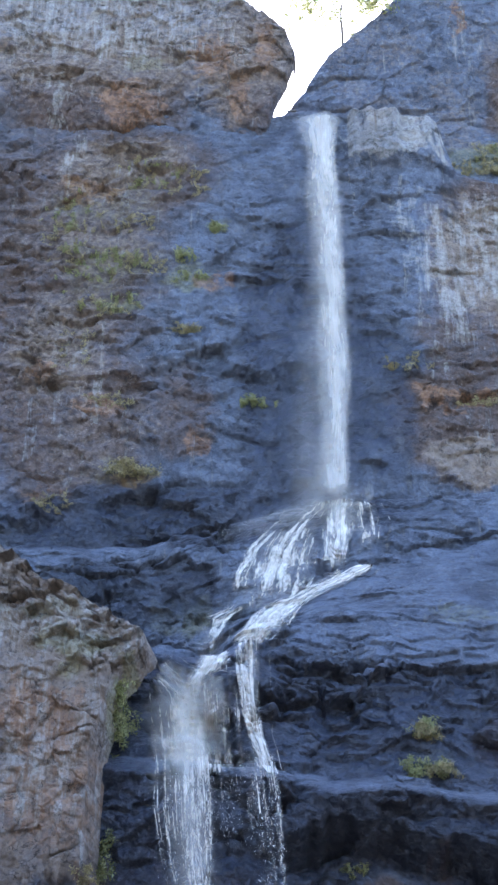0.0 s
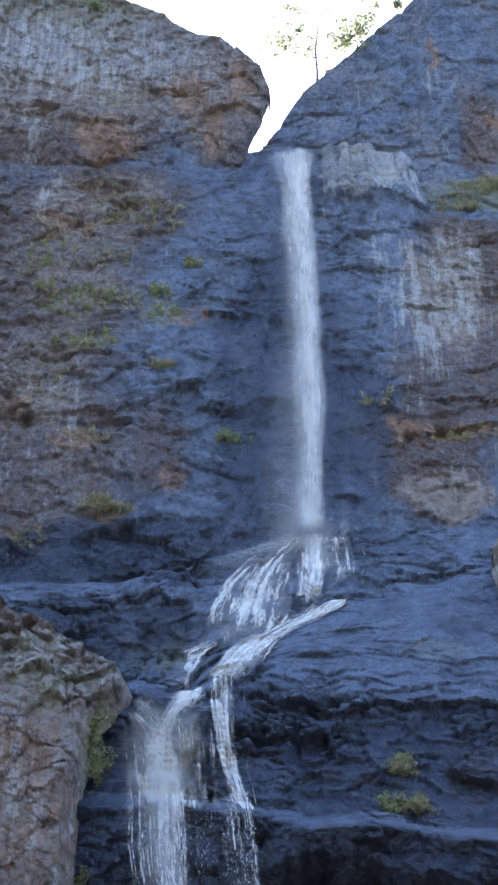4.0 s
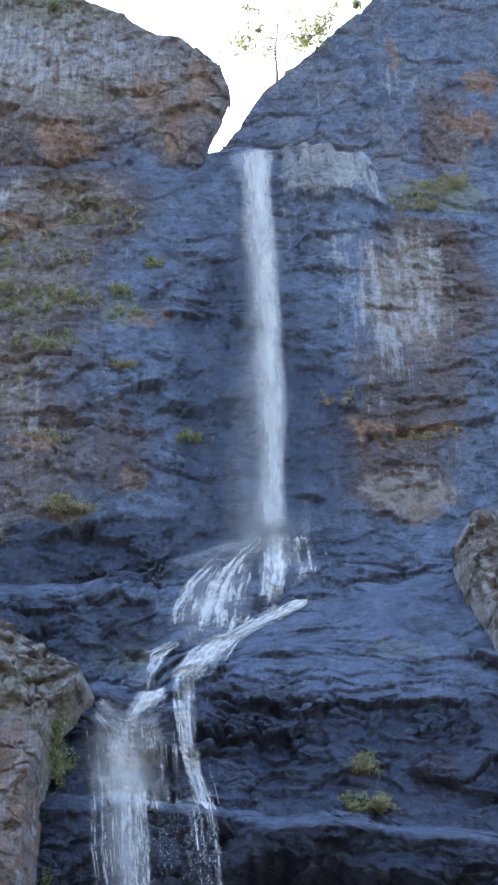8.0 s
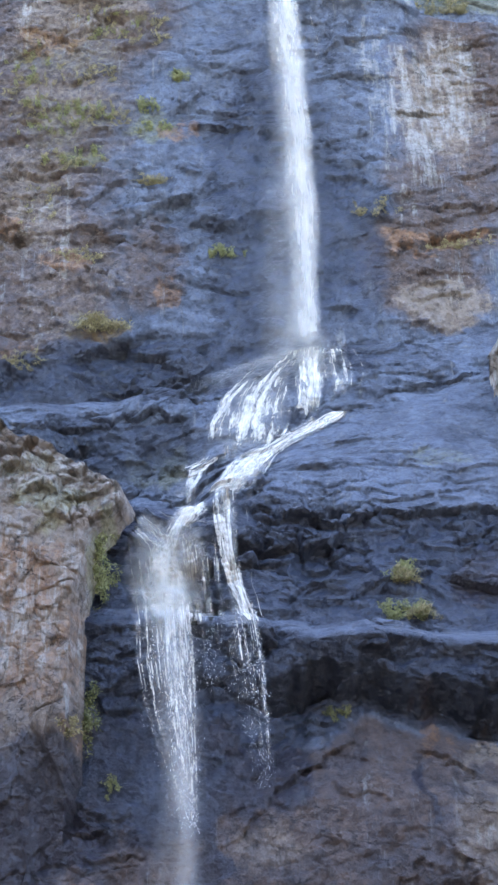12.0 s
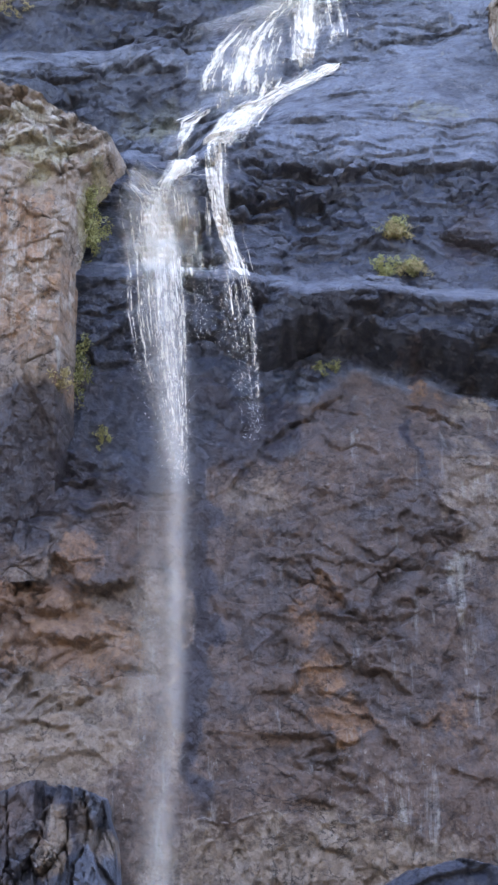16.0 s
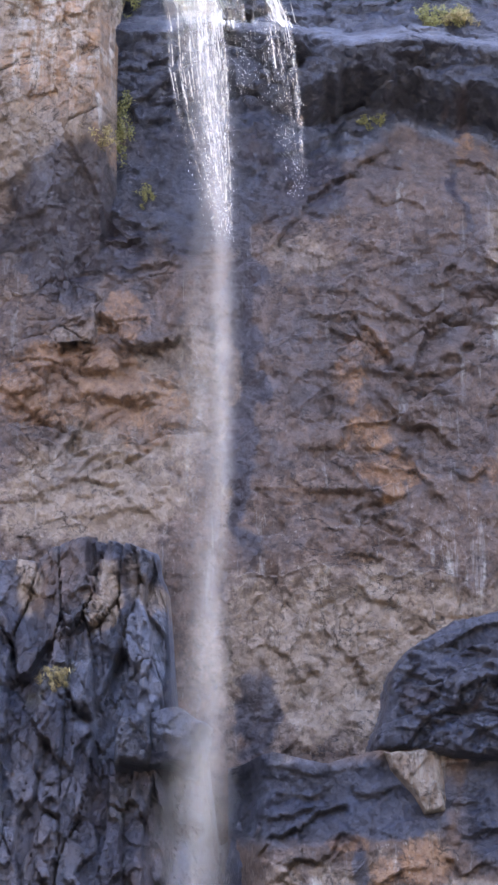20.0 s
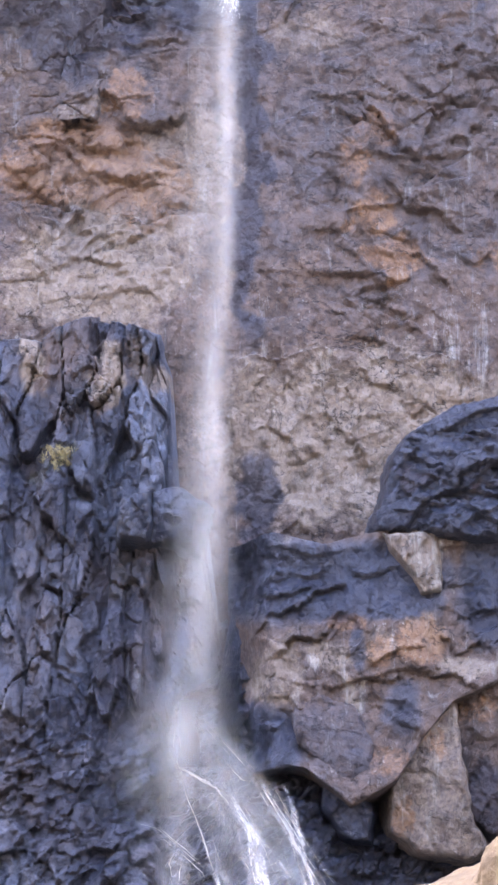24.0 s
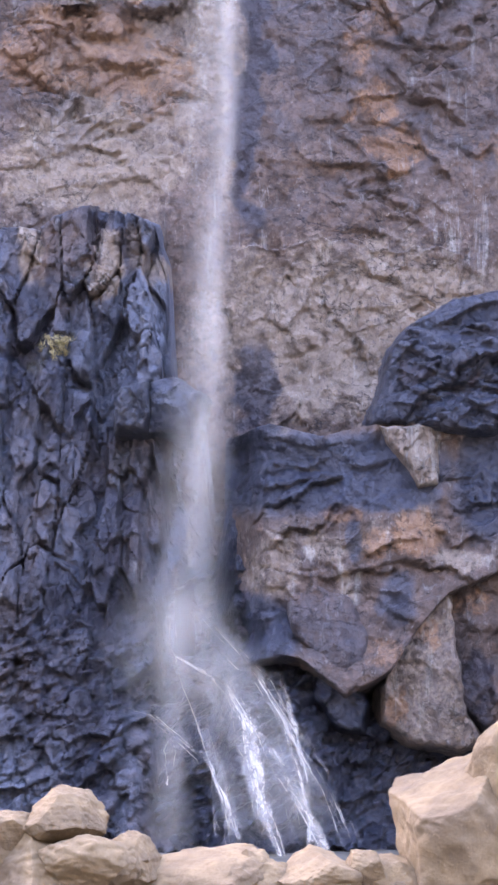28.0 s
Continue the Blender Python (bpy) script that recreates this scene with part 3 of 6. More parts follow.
def beds_cut(x, z, tall, k, lo=0.0, hi=0.5):
    """Broken beds: every bed is undercut below its upper edge, along parts of its length; 1 in the undercut."""
    b = z / tall + 0.9 * fbm(x / (2.2 * tall), z / (2.6 * tall), k, 4)
    row = np.floor(b)
    down = 1 - (b - row)
    here = ramp(vnoise(x / (2.4 * tall) + 3.7 * row, row * 5.3, k + 9), lo, hi)
    return here * np.clip(down / 0.07, 0, 1) * np.exp(-(down / 0.3) ** 2)


def steps_cut(x, z, fx, fz, k, lo=0.0, hi=0.5):
    """Jagged breaks that run any way: 1 just behind the break, fading to 0."""
    s = fbm(x * fx, z * fz, k, 4)
    here = ramp(vnoise(x * fx * 0.7 + 3, z * fz * 0.7, k + 7), lo, hi)
    return here * np.clip(s / 0.035, 0, 1) * np.exp(-np.maximum(s, 0) / 0.17)


def broken(x, z, y, rough, seed, wide=(2.3, 1.5), lean=0.6, turn=0, beds=1.0, skew=1.0):
    """The face y with blocks, joints, undercut beds, breaks and grain worked into it."""
    xw = x + 0.5 * fbm(x / 2.1, z / 2.1, seed + 90, 3)
    zw = z + 0.5 * fbm(x / 2.1 + 8, z / 2.1, seed + 91, 3)
    a, ea = blocks(*turned(xw, zw, turn + 12 * skew), wide[0], wide[1], seed, lean)
    b, eb = blocks(*turned(xw + 3, zw, turn - 24 * skew), wide[0] * 0.4, wide[1] * 0.44, seed + 11, 1.3 * lean)
    c, ec = blocks(*turned(x, z + 5, turn + 38 * skew), max(wide[0] * 0.15, 0.3), max(wide[1] * 0.2, 0.24), seed + 23, 1.2 * lean)
    busy = ramp(fbm(x / 1.8, z / 1.8, seed + 70, 3), -0.15, 0.22)
    a, b, c = a * ramp(ea, 0, 0.05), b * ramp(eb, 0, 0.09), c * ramp(ec, 0, 0.14)
    y = y - rough * (0.24 * a + (0.07 + 0.12 * busy) * b + (0.02 + 0.035 * busy) * min(1, wide[0] / 2) * c) - 0.25 * fbm(x / 4, z / 4, 40, 3)
    open_ = ramp(vnoise(x * 0.55, z * 0.55, seed + 50), 0.0, 0.4)
    y = y + rough * (0.2 * open_ * (1 - ramp(ea, 0, 0.04)) + 0.08 * busy * (1 - ramp(eb, 0, 0.06)))
    y = y + rough * (0.28 * beds * beds_cut(x, z, 0.9 * wide[1], seed + 81, 0.15, 0.6) + 0.06 * beds * beds_cut(x, z, 0.35 * wide[1], seed + 84, 0.15, 0.6))
    y = y + rough * (0.4 * steps_cut(x, z, 0.42, 0.55, seed + 61, -0.1, 0.4) + 0.1 * steps_cut(x, z, 1.3, 1.5, seed + 64, -0.1, 0.4))
    return y - 0.05 * rough * fbm(x * 2.5, z * 2.5, seed + 60, 4)


def crease(x, z, y, deep, wide, *knots):
    """A break in the rock along knots (x, z): the side to the right of the way along it is undercut, the other stands a little proud."""
    near = (x > min(k[0] for k in knots) - 2 * wide - 0.3) & (x < max(k[0] for k in knots) + 2 * wide + 0.3)
    near &= (z > min(k[1] for k in knots) - 2.4 * wide - 0.3) & (z < max(k[1] for k in knots) + 2.4 * wide + 0.3)
    if not near.any():
        return y
    px = x[near] + 0.34 * fbm(x[near] * 1.9, z[near] * 1.9, 43, 4)
    pz = z[near] + 0.34 * fbm(x[near] * 1.9 + 7, z[near] * 1.9, 47, 4)
    best, side, along = np.full(px.shape, 1e9), np.zeros(px.shape), np.zeros(px.shape)
    for i, ((ax, az), (bx, bz)) in enumerate(zip(knots, knots[1:])):
        ux, uz, long = bx - ax, bz - az, math.hypot(bx - ax, bz - az)
        t = np.clip(((px - ax) * ux + (pz - az) * uz) / long ** 2, 0, 1)
        d = np.hypot(px - ax - t * ux, pz - az - t * uz)
        closer = d < best
        side = np.where(closer, (pz - az) * ux - (px - ax) * uz, side)
        along = np.where(closer, i + t, along)
        best = np.minimum(best, d)
    ends = np.clip(np.minimum(along, len(knots) - 1 - along) / 0.35, 0.0, 1) * (0.75 + 0.35 * vnoise(px * 2.1, pz * 2.1, 51))
    d = np.where(side < 0, best, -best)
    out = y.copy()
    out[near] = y[near] + ends * deep * np.where(d > 0, (0.55 * np.exp(-(d / (2.6 * wide)) ** 2) + 0.5 * np.exp(-(d / 0.08) ** 2)) * np.clip(d / 0.05, 0, 1), -0.25 * np.exp(-((d / wide) ** 2)))
    return out


def inside(x, z, *knots):
    """How far a place lies inside an outline of knots (x, z); less than nothing outside."""
    best, sign = np.full(x.shape, 1e9), np.zeros(x.shape)
    for (ax, az), (bx, bz) in zip(knots, knots[1:] + knots[:1]):
        t = np.clip(((x - ax) * (bx - ax) + (z - az) * (bz - az)) / ((bx - ax) ** 2 + (bz - az) ** 2), 0, 1)
        best = np.minimum(best, np.hypot(x - ax - t * (bx - ax), z - az - t * (bz - az)))
        cross = ((az > z) != (bz > z)) & (x < (bx - ax) * (z - az) / (bz - az + 1e-9) + ax)
        sign = sign + cross
    return np.where(sign % 2 == 1, best, -best)


def main_creases(x, z, y):
    y = crease(x, z, y, 0.38, 0.5, (-6.46, 50.86), (-5.47, 50.46), (-4.64, 50.93), (-3.49, 51.41), (-2.65, 51.95), (-1.82, 51.83))
    y = crease(x, z, y, 0.16, 0.25, (-6.41, 50.23), (-5.40, 49.45), (-4.69, 49.99))
    y = crease(x, z, y, 0.16, 0.2, (-2.78, 60.47), (-1.15, 60.32), (0.95, 60.95))
    y = crease(x, z, y, 0.12, 0.15, (-2.04, 59.27), (-0.66, 59.49))
    y = crease(x, z, y, 0.14, 0.2, (-1.45, 58.68), (-0.17, 58.27))
    y = crease(x, z, y, 0.12, 0.2, (-0.83, 57.18), (0.41, 57.42))
    y = crease(x, z, y, 0.4, 0.7, (-2.04, 56.03), (-1.03, 56.19), (0.10, 55.82))
    y = crease(x, z, y, 0.2, 0.3, (-4.83, 57.62), (-3.79, 57.32), (-2.84, 56.50))
    y = crease(x, z, y, 0.14, 0.2, (3.76, 60.87), (4.93, 60.73))
    y = crease(x, z, y, 0.15, 0.2, (3.48, 57.46), (4.21, 57.66), (4.83, 56.65), (5.51, 55.62))
    y = crease(x, z, y, 0.2, 0.2, (5.94, 56.28), (6.85, 56.52), (7.44, 56.75), (8.40, 56.64))
    y = crease(x, z, y, 0.25, 0.3, (3.25, 53.00), (4.29, 52.62), (5.79, 52.03))
    y = crease(x, z, y, 0.3, 0.3, (8.09, 52.63), (9.09, 52.96), (10.21, 53.37))
    y = crease(x, z, y, 0.3, 0.35, (5.86, 51.04), (7.27, 51.21), (8.78, 51.34), (10.06, 51.23))
    y = crease(x, z, y, 0.2, 0.25, (4.57, 50.36), (5.95, 50.47))
    y = crease(x, z, y, 0.22, 0.25, (6.13, 46.62), (7.08, 46.97), (7.91, 47.13), (8.47, 46.81))
    y = crease(x, z, y, 0.25, 0.25, (2.84, 46.17), (3.76, 46.31), (4.21, 46.10))
    y = crease(x, z, y, 0.16, 0.2, (3.55, 49.06), (4.28, 49.68))
    y = crease(x, z, y, 0.2, 0.2, (-8.35, 47.24), (-7.37, 46.73), (-6.41, 46.30))
    y = crease(x, z, y, 0.2, 0.2, (-7.94, 46.25), (-6.76, 45.61))
    y = crease(x, z, y, 0.22, 0.3, (-6.44, 48.01), (-5.28, 47.87))
    y = crease(x, z, y, 0.2, 0.2, (-8.96, 50.14), (-7.71, 50.48))
    y = crease(x, z, y, 0.25, 0.3, (-7.64, 58.46), (-6.42, 59.07), (-5.13, 58.77))
    y = crease(x, z, y, 0.2, 0.3, (-8.31, 55.83), (-7.16, 55.48))
    y = crease(x, z, y, 0.3, 0.4, (-6.84, 63.16), (-5.50, 62.83), (-4.55, 62.73))
    y = crease(x, z, y, 0.25, 0.3, (-6.19, 64.04), (-4.49, 63.95))
    y = crease(x, z, y, 0.2, 0.3, (-9.57, 60.58), (-8.44, 60.98), (-7.22, 60.48))
    y = crease(x, z, y, 0.2, 0.3, (-8.90, 53.88), (-8.05, 54.22), (-6.91, 53.78))
    y = crease(x, z, y, 0.2, 0.3, (-5.96, 55.92), (-4.82, 55.63))
    y = crease(x, z, y, 0.15, 0.2, (-1.50, 47.03), (-0.67, 46.91))
    y = crease(x, z, y, 0.25, 0.4, (3.57, 41.61), (4.54, 41.14), (5.50, 41.30), (6.67, 41.68), (8.44, 42.16))
    y = crease(x, z, y, 0.4, 1, (-7.06, 40.00), (-5.18, 40.29), (-4.06, 40.59), (-2.92, 40.79), (-1.94, 40.34))
    y = crease(x, z, y, 0.12, 0.2, (1.24, 35.46), (2.62, 35.08), (3.67, 35.38), (4.33, 34.94), (6.09, 35.31), (7.80, 35.07))
    y = crease(x, z, y, 0.45, 0.9, (-0.13, 34.11), (1.06, 33.65), (1.90, 33.28), (2.91, 33.49), (3.93, 33.73), (4.76, 33.49), (5.96, 33.85), (7.96, 33.65))
    y = crease(x, z, y, 0.25, 0.4, (3.57, 34.07), (4.08, 33.37), (4.98, 32.67))
    y = crease(x, z, y, 0.25, 0.35, (2.48, 32.83), (3.22, 32.39), (3.96, 32.17))
    y = crease(x, z, y, 0.2, 0.3, (1.81, 32.11), (3.19, 31.46))
    y = crease(x, z, y, 0.2, 0.3, (0.50, 31.03), (1.96, 30.73), (3.18, 30.94))
    y = crease(x, z, y, 0.2, 0.25, (3.95, 31.98), (4.75, 31.62), (5.83, 31.83))
    y = crease(x, z, y, 0.15, 0.2, (1.39, 29.97), (2.67, 29.94), (3.80, 30.18))
    y = crease(x, z, y, 0.2, 0.3, (6.19, 32.29), (7.17, 32.10), (8.02, 32.35))
    y = crease(x, z, y, 0.2, 0.3, (5.94, 30.94), (7.71, 30.80))
    y = crease(x, z, y, 0.14, 0.2, (3.75, 37.06), (4.79, 36.75), (6.26, 37.21))
    y = crease(x, z, y, 0.3, 0.45, (-0.54, 22.53), (0.04, 23.14), (0.51, 23.80), (1.14, 24.42), (1.77, 24.80), (2.25, 25.33), (2.73, 25.85), (2.93, 26.35))
    y = crease(x, z, y, 0.2, 0.3, (0.37, 25.62), (1.00, 26.15), (1.64, 26.42), (2.30, 26.56))
    y = crease(x, z, y, 0.2, 0.25, (-0.26, 24.46), (0.36, 24.89), (0.83, 25.38))
    y = crease(x, z, y, 0.2, 0.25, (-0.34, 25.30), (0.21, 25.65), (0.68, 26.16))
    y = crease(x, z, y, 0.16, 0.14, (2.12, 24.22), (2.61, 24.06), (3.15, 24.02), (3.74, 23.74))
    y = crease(x, z, y, 0.2, 0.2, (4.29, 25.46), (5.07, 25.24), (5.85, 25.00), (6.21, 24.48))
    y = crease(x, z, y, 0.2, 0.2, (3.51, 21.37), (4.13, 21.48), (4.36, 21.90), (4.67, 22.10))
    y = crease(x, z, y, 0.32, 0.3, (1.52, 20.88), (1.92, 20.30), (2.37, 19.97), (2.76, 19.37), (3.20, 19.10), (3.42, 19.74), (3.54, 20.23), (4.15, 20.34))
    y = crease(x, z, y, 0.28, 0.25, (2.39, 18.77), (2.61, 18.02), (2.87, 17.77), (3.28, 17.61), (3.90, 17.36), (4.33, 16.97))
    y = crease(x, z, y, 0.2, 0.2, (2.68, 17.19), (3.40, 16.74))
    y = crease(x, z, y, 0.25, 0.25, (2.83, 16.32), (3.53, 16.15), (4.12, 15.36))
    y = crease(x, z, y, 0.25, 0.25, (1.50, 15.23), (1.90, 15.56), (2.49, 15.77), (3.26, 15.93))
    y = crease(x, z, y, 0.15, 0.15, (1.68, 15.03), (2.04, 15.26), (2.63, 15.33))
    y = crease(x, z, y, 0.25, 0.2, (2.56, 14.87), (2.83, 14.42), (3.18, 14.05))
    y = crease(x, z, y, 0.5, 0.5, (-6.24, 19.74), (-5.81, 20.10), (-5.37, 20.50), (-5.01, 20.80), (-4.54, 20.32), (-4.01, 19.94), (-3.26, 19.87), (-3.00, 20.12))
    y = crease(x, z, y, 0.3, 0.25, (-6.01, 19.58), (-5.70, 19.00), (-5.39, 18.60), (-4.86, 18.37), (-4.27, 18.44), (-3.94, 18.21), (-3.50, 18.30))
    y = crease(x, z, y, 0.2, 0.2, (-4.62, 19.28), (-4.30, 19.53), (-3.67, 19.44))
    y = crease(x, z, y, 0.15, 0.15, (-3.98, 18.75), (-3.75, 18.28), (-3.42, 18.64))
    y = crease(x, z, y, 0.2, 0.2, (-6.16, 17.60), (-5.71, 17.44), (-5.24, 17.20))
    y = crease(x, z, y, 0.35, 0.35, (-6.24, 21.68), (-5.55, 21.39), (-5.06, 21.03))
    y = crease(x, z, y, 0.3, 0.3, (-5.20, 23.61), (-4.40, 23.53), (-3.94, 23.34), (-3.25, 23.45))
    y = crease(x, z, y, 0.25, 0.25, (-5.07, 23.03), (-4.38, 22.86), (-3.78, 23.02))
    y = crease(x, z, y, 0.2, 0.25, (-4.52, 22.12), (-3.60, 22.03), (-2.85, 22.27))
    y = crease(x, z, y, 0.2, 0.2, (-6.10, 16.08), (-5.23, 16.15), (-4.21, 15.99))
    y = crease(x, z, y, 0.2, 0.2, (4.10, 16.34), (4.71, 16.15), (5.20, 16.55))
    y = crease(x, z, y, 0.18, 0.15, (5.81, 20.94), (6.26, 20.82), (6.89, 20.57))
    y = crease(x, z, y, 0.18, 0.2, (5.07, 17.70), (5.67, 17.85))
    y = crease(x, z, y, 0.18, 0.2, (5.63, 16.92), (6.50, 16.60))
    y = crease(x, z, y, 0.15, 0.2, (0.33, 20.73), (0.94, 20.50), (1.55, 20.60))
    y = crease(x, z, y, 0.12, 0.15, (0.17, 18.91), (0.92, 19.05), (1.52, 18.95))
    y = crease(x, z, y, 0.12, 0.15, (0.16, 17.89), (1.20, 17.87))
    y = crease(x, z, y, 0.12, 0.15, (0.73, 14.94), (1.45, 14.73))
    y = crease(x, z, y, -0.3, 0.5, (-1.53, 13.60), (-0.45, 13.71), (1.28, 13.77), (2.73, 13.60), (4.17, 13.55))
    y = crease(x, z, y, 0.2, 0.14, (-1.77, 12.17), (-1.60, 11.73), (-1.70, 11.12))
    y = crease(x, z, y, 0.14, 0.12, (-0.31, 11.08), (0.04, 10.93), (0.52, 11.08))
    y = crease(x, z, y, 0.2, 0.14, (0.64, 12.40), (0.98, 12.01), (0.91, 11.57), (0.51, 10.61), (0.37, 9.95), (-0.89, 10.00))
    y = crease(x, z, y, 0.2, 0.14, (1.62, 10.47), (1.97, 10.44), (2.48, 10.56))
    y = crease(x, z, y, 0.2, 0.14, (1.21, 11.79), (1.55, 11.21), (1.83, 10.62), (2.19, 10.25))
    y = crease(x, z, y, 0.2, 0.15, (1.57, 13.19), (2.00, 12.97), (2.72, 12.74))
    y = crease(x, z, y, 0.15, 0.12, (-0.09, 13.08), (0.05, 12.50), (0.19, 12.06))
    y = crease(x, z, y, 0.15, 0.12, (-0.88, 13.05), (-0.74, 12.54))
    y = crease(x, z, y, 0.15, 0.12, (0.63, 12.96), (1.13, 12.75))
    low = ramp(13.6 - z - 0.3 * vnoise(x / 1.5, 0 * x, 12), 0, 0.3) * ramp(x, -1.6, -0.8)
    lump, joint = blocks(*turned(x, z, -9), 0.8, 1.25, 340, 0.7)
    chip, seam = blocks(*turned(x, z, 14), 0.34, 0.55, 350, 0.8)
    return y - low * (0.06 * lump * ramp(joint, 0, 0.05) + 0.03 * chip * ramp(seam, 0, 0.08) - 0.04 * (1 - ramp(joint, 0, 0.05)))


def base_creases(x, z, y):
    y = crease(x, z, y, 0.35, 0.25, (-1.01, 6.18), (-0.43, 6.38), (0.22, 6.67), (0.61, 7.04), (1.16, 7.33))
    y = crease(x, z, y, 0.35, 0.22, (-0.46, 5.43), (0.09, 5.94), (0.60, 6.28), (1.28, 6.61))
    y = crease(x, z, y, 0.3, 0.2, (-1.13, 6.92), (-0.17, 6.94), (0.61, 7.30))
    y = crease(x, z, y, 0.25, 0.2, (0.60, 5.95), (0.99, 6.27), (1.28, 6.54))
    y = crease(x, z, y, 0.25, 0.2, (1.57, 5.16), (2.14, 5.02), (2.42, 5.23))
    y = crease(x, z, y, 0.3, 0.2, (2.59, 5.36), (3.42, 5.09), (4.16, 4.88), (4.87, 5.09))
    y = crease(x, z, y, 0.3, 0.2, (-0.20, 4.59), (-0.01, 3.81), (0.27, 3.46), (0.61, 3.30))
    y = crease(x, z, y, 0.2, 0.15, (-0.56, 7.62), (0.09, 7.53), (0.87, 7.66))
    y = crease(x, z, y, 0.2, 0.15, (1.13, 7.73), (1.65, 7.52), (2.43, 7.59))
    y = crease(x, z, y, 0.2, 0.15, (-0.97, 8.07), (-0.30, 8.00))
    y = crease(x, z, y, 0.2, 0.15, (3.20, 7.19), (3.98, 7.32), (4.78, 7.18))
    y = crease(x, z, y, 0.25, 0.2, (3.31, 6.13), (3.69, 5.74), (4.74, 5.80))
    return y


def buttress_creases(x, z, y):
    y = crease(x, z, y, 0.35, 0.5, (-8.40, 67.85), (-7.27, 67.64), (-6.04, 67.58), (-5.02, 67.99))
    y = crease(x, z, y, 0.35, 0.5, (-7.62, 65.46), (-6.40, 65.34), (-5.56, 65.67), (-4.60, 65.87))
    y = crease(x, z, y, 0.25, 0.4, (-10.82, 68.57), (-9.57, 68.55), (-8.66, 68.02))
    y = crease(x, z, y, 0.2, 0.3, (-5.21, 70.48), (-3.69, 70.16))
    y = crease(x, z, y, 0.2, 0.3, (-7.25, 70.80), (-5.47, 70.58))
    return y


def rubble(x, z, y, k, amount):
    lump, joint = blocks(*turned(x, z, 38), 0.75, 0.42, k, 0.8)
    chip, seam = blocks(*turned(x, z, 24), 0.32, 0.2, k + 10, 0.9)
    return y - amount * (0.26 * lump * ramp(joint, 0, 0.07) - 0.12 * (1 - ramp(joint, 0, 0.08)) + 0.1 * chip * ramp(seam, 0, 0.1))


def column_creases(x, z, y):
    """Upright slabs with open joints above, slanting rubble below."""
    tall = ramp(z + 0.5 * vnoise(x, z, 818), 3.2, 5.0)
    slab, joint = blocks(*turned(x, z, -4), 0.66, 2.3, 820, 0.5)
    piece, seam = blocks(*turned(x, z, 6), 0.36, 0.7, 830, 0.8)
    y = y - tall * (0.42 * slab * ramp(joint, 0, 0.06) - 0.3 * (1 - ramp(joint, 0, 0.07)) + 0.13 * piece * ramp(seam, 0, 0.08) - 0.08 * (1 - ramp(seam, 0, 0.08)))
    return rubble(x, z, y, 840, 1 - tall)


def rib_creases(x, z, y):
    """Rounded blocks along the crest of the rib, larger slabs below."""
    top = ramp(z - rib_top(x), -3.2, -1.4)
    lump, joint = blocks(*turned(x, z, 16), 0.62, 0.5, 640, 0.7)
    chip, seam = blocks(*turned(x, z, -20), 0.26, 0.2, 650, 0.8)
    slab, gap = blocks(*turned(x, z, -8), 1.3, 1.5, 660, 0.4)
    y = y - top * (0.22 * lump * ramp(joint, 0, 0.09) - 0.16 * (1 - ramp(joint, 0, 0.1)) + 0.07 * chip * ramp(seam, 0, 0.1))
    return y - (1 - top) * (0.1 * slab * ramp(gap, 0, 0.05) - 0.07 * (1 - ramp(gap, 0, 0.03)) + 0.008 * chip * ramp(seam, 0, 0.1))


def outcrop_creases(x, z, y):
    lump, joint = blocks(*turned(x, z, 4), 0.5, 0.42, 740, 0.6)
    return y - 0.25 * lump * ramp(joint, 0, 0.08) + 0.16 * (1 - ramp(joint, 0, 0.09))


def footing_creases(x, z, y):
    return rubble(x, z, y, 860, 1.0 - 0.8 * ramp(z, 4.5, 5.5))


CREASES = {"outcrop": outcrop_creases, "rib": rib_creases, "column": column_creases, "footing": footing_creases, "main": main_creases, "base": base_creases, "buttress": buttress_creases}


def grid_mesh(name, P, keep=None, smooth=True):
    """A mesh from a grid of places (rows, columns, 3)."""
    rows, cols = P.shape[:2]
    mesh = bpy.data.meshes.new(name)
    i = np.arange(rows * cols).reshape(rows, cols)
    quads = np.stack([i[:-1, :-1], i[:-1, 1:], i[1:, 1:], i[1:, :-1]], -1).reshape(-1, 4)
    if keep is not None:
        quads = quads[(keep[:-1, :-1] & keep[:-1, 1:] & keep[1:, 1:] & keep[1:, :-1]).ravel()]
    mesh.vertices.add(rows * cols)
    mesh.vertices.foreach_set("co", P.reshape(-1).astype(np.float32))
    mesh.loops.add(quads.size)
    mesh.loops.foreach_set("vertex_index", quads.reshape(-1).astype(np.int32))
    mesh.polygons.add(len(quads))
    mesh.polygons.foreach_set("loop_start", np.arange(0, quads.size, 4, dtype=np.int32))
    mesh.polygons.foreach_set("use_smooth", np.full(len(quads), smooth, dtype=bool))
    mesh.update(calc_edges=True)
    mesh.validate()
    return mesh


def dye(mesh, name, *channels):
    layer = mesh.attributes.new(name, "FLOAT_COLOR", "POINT")
    flat = [np.asarray(c, dtype=np.float32).ravel() for c in channels]
    flat += [np.zeros_like(flat[0])] * (3 - len(flat)) + [np.ones_like(flat[0])]
    layer.data.foreach_set("color", np.stack(flat, 1).ravel())


FACES = {}


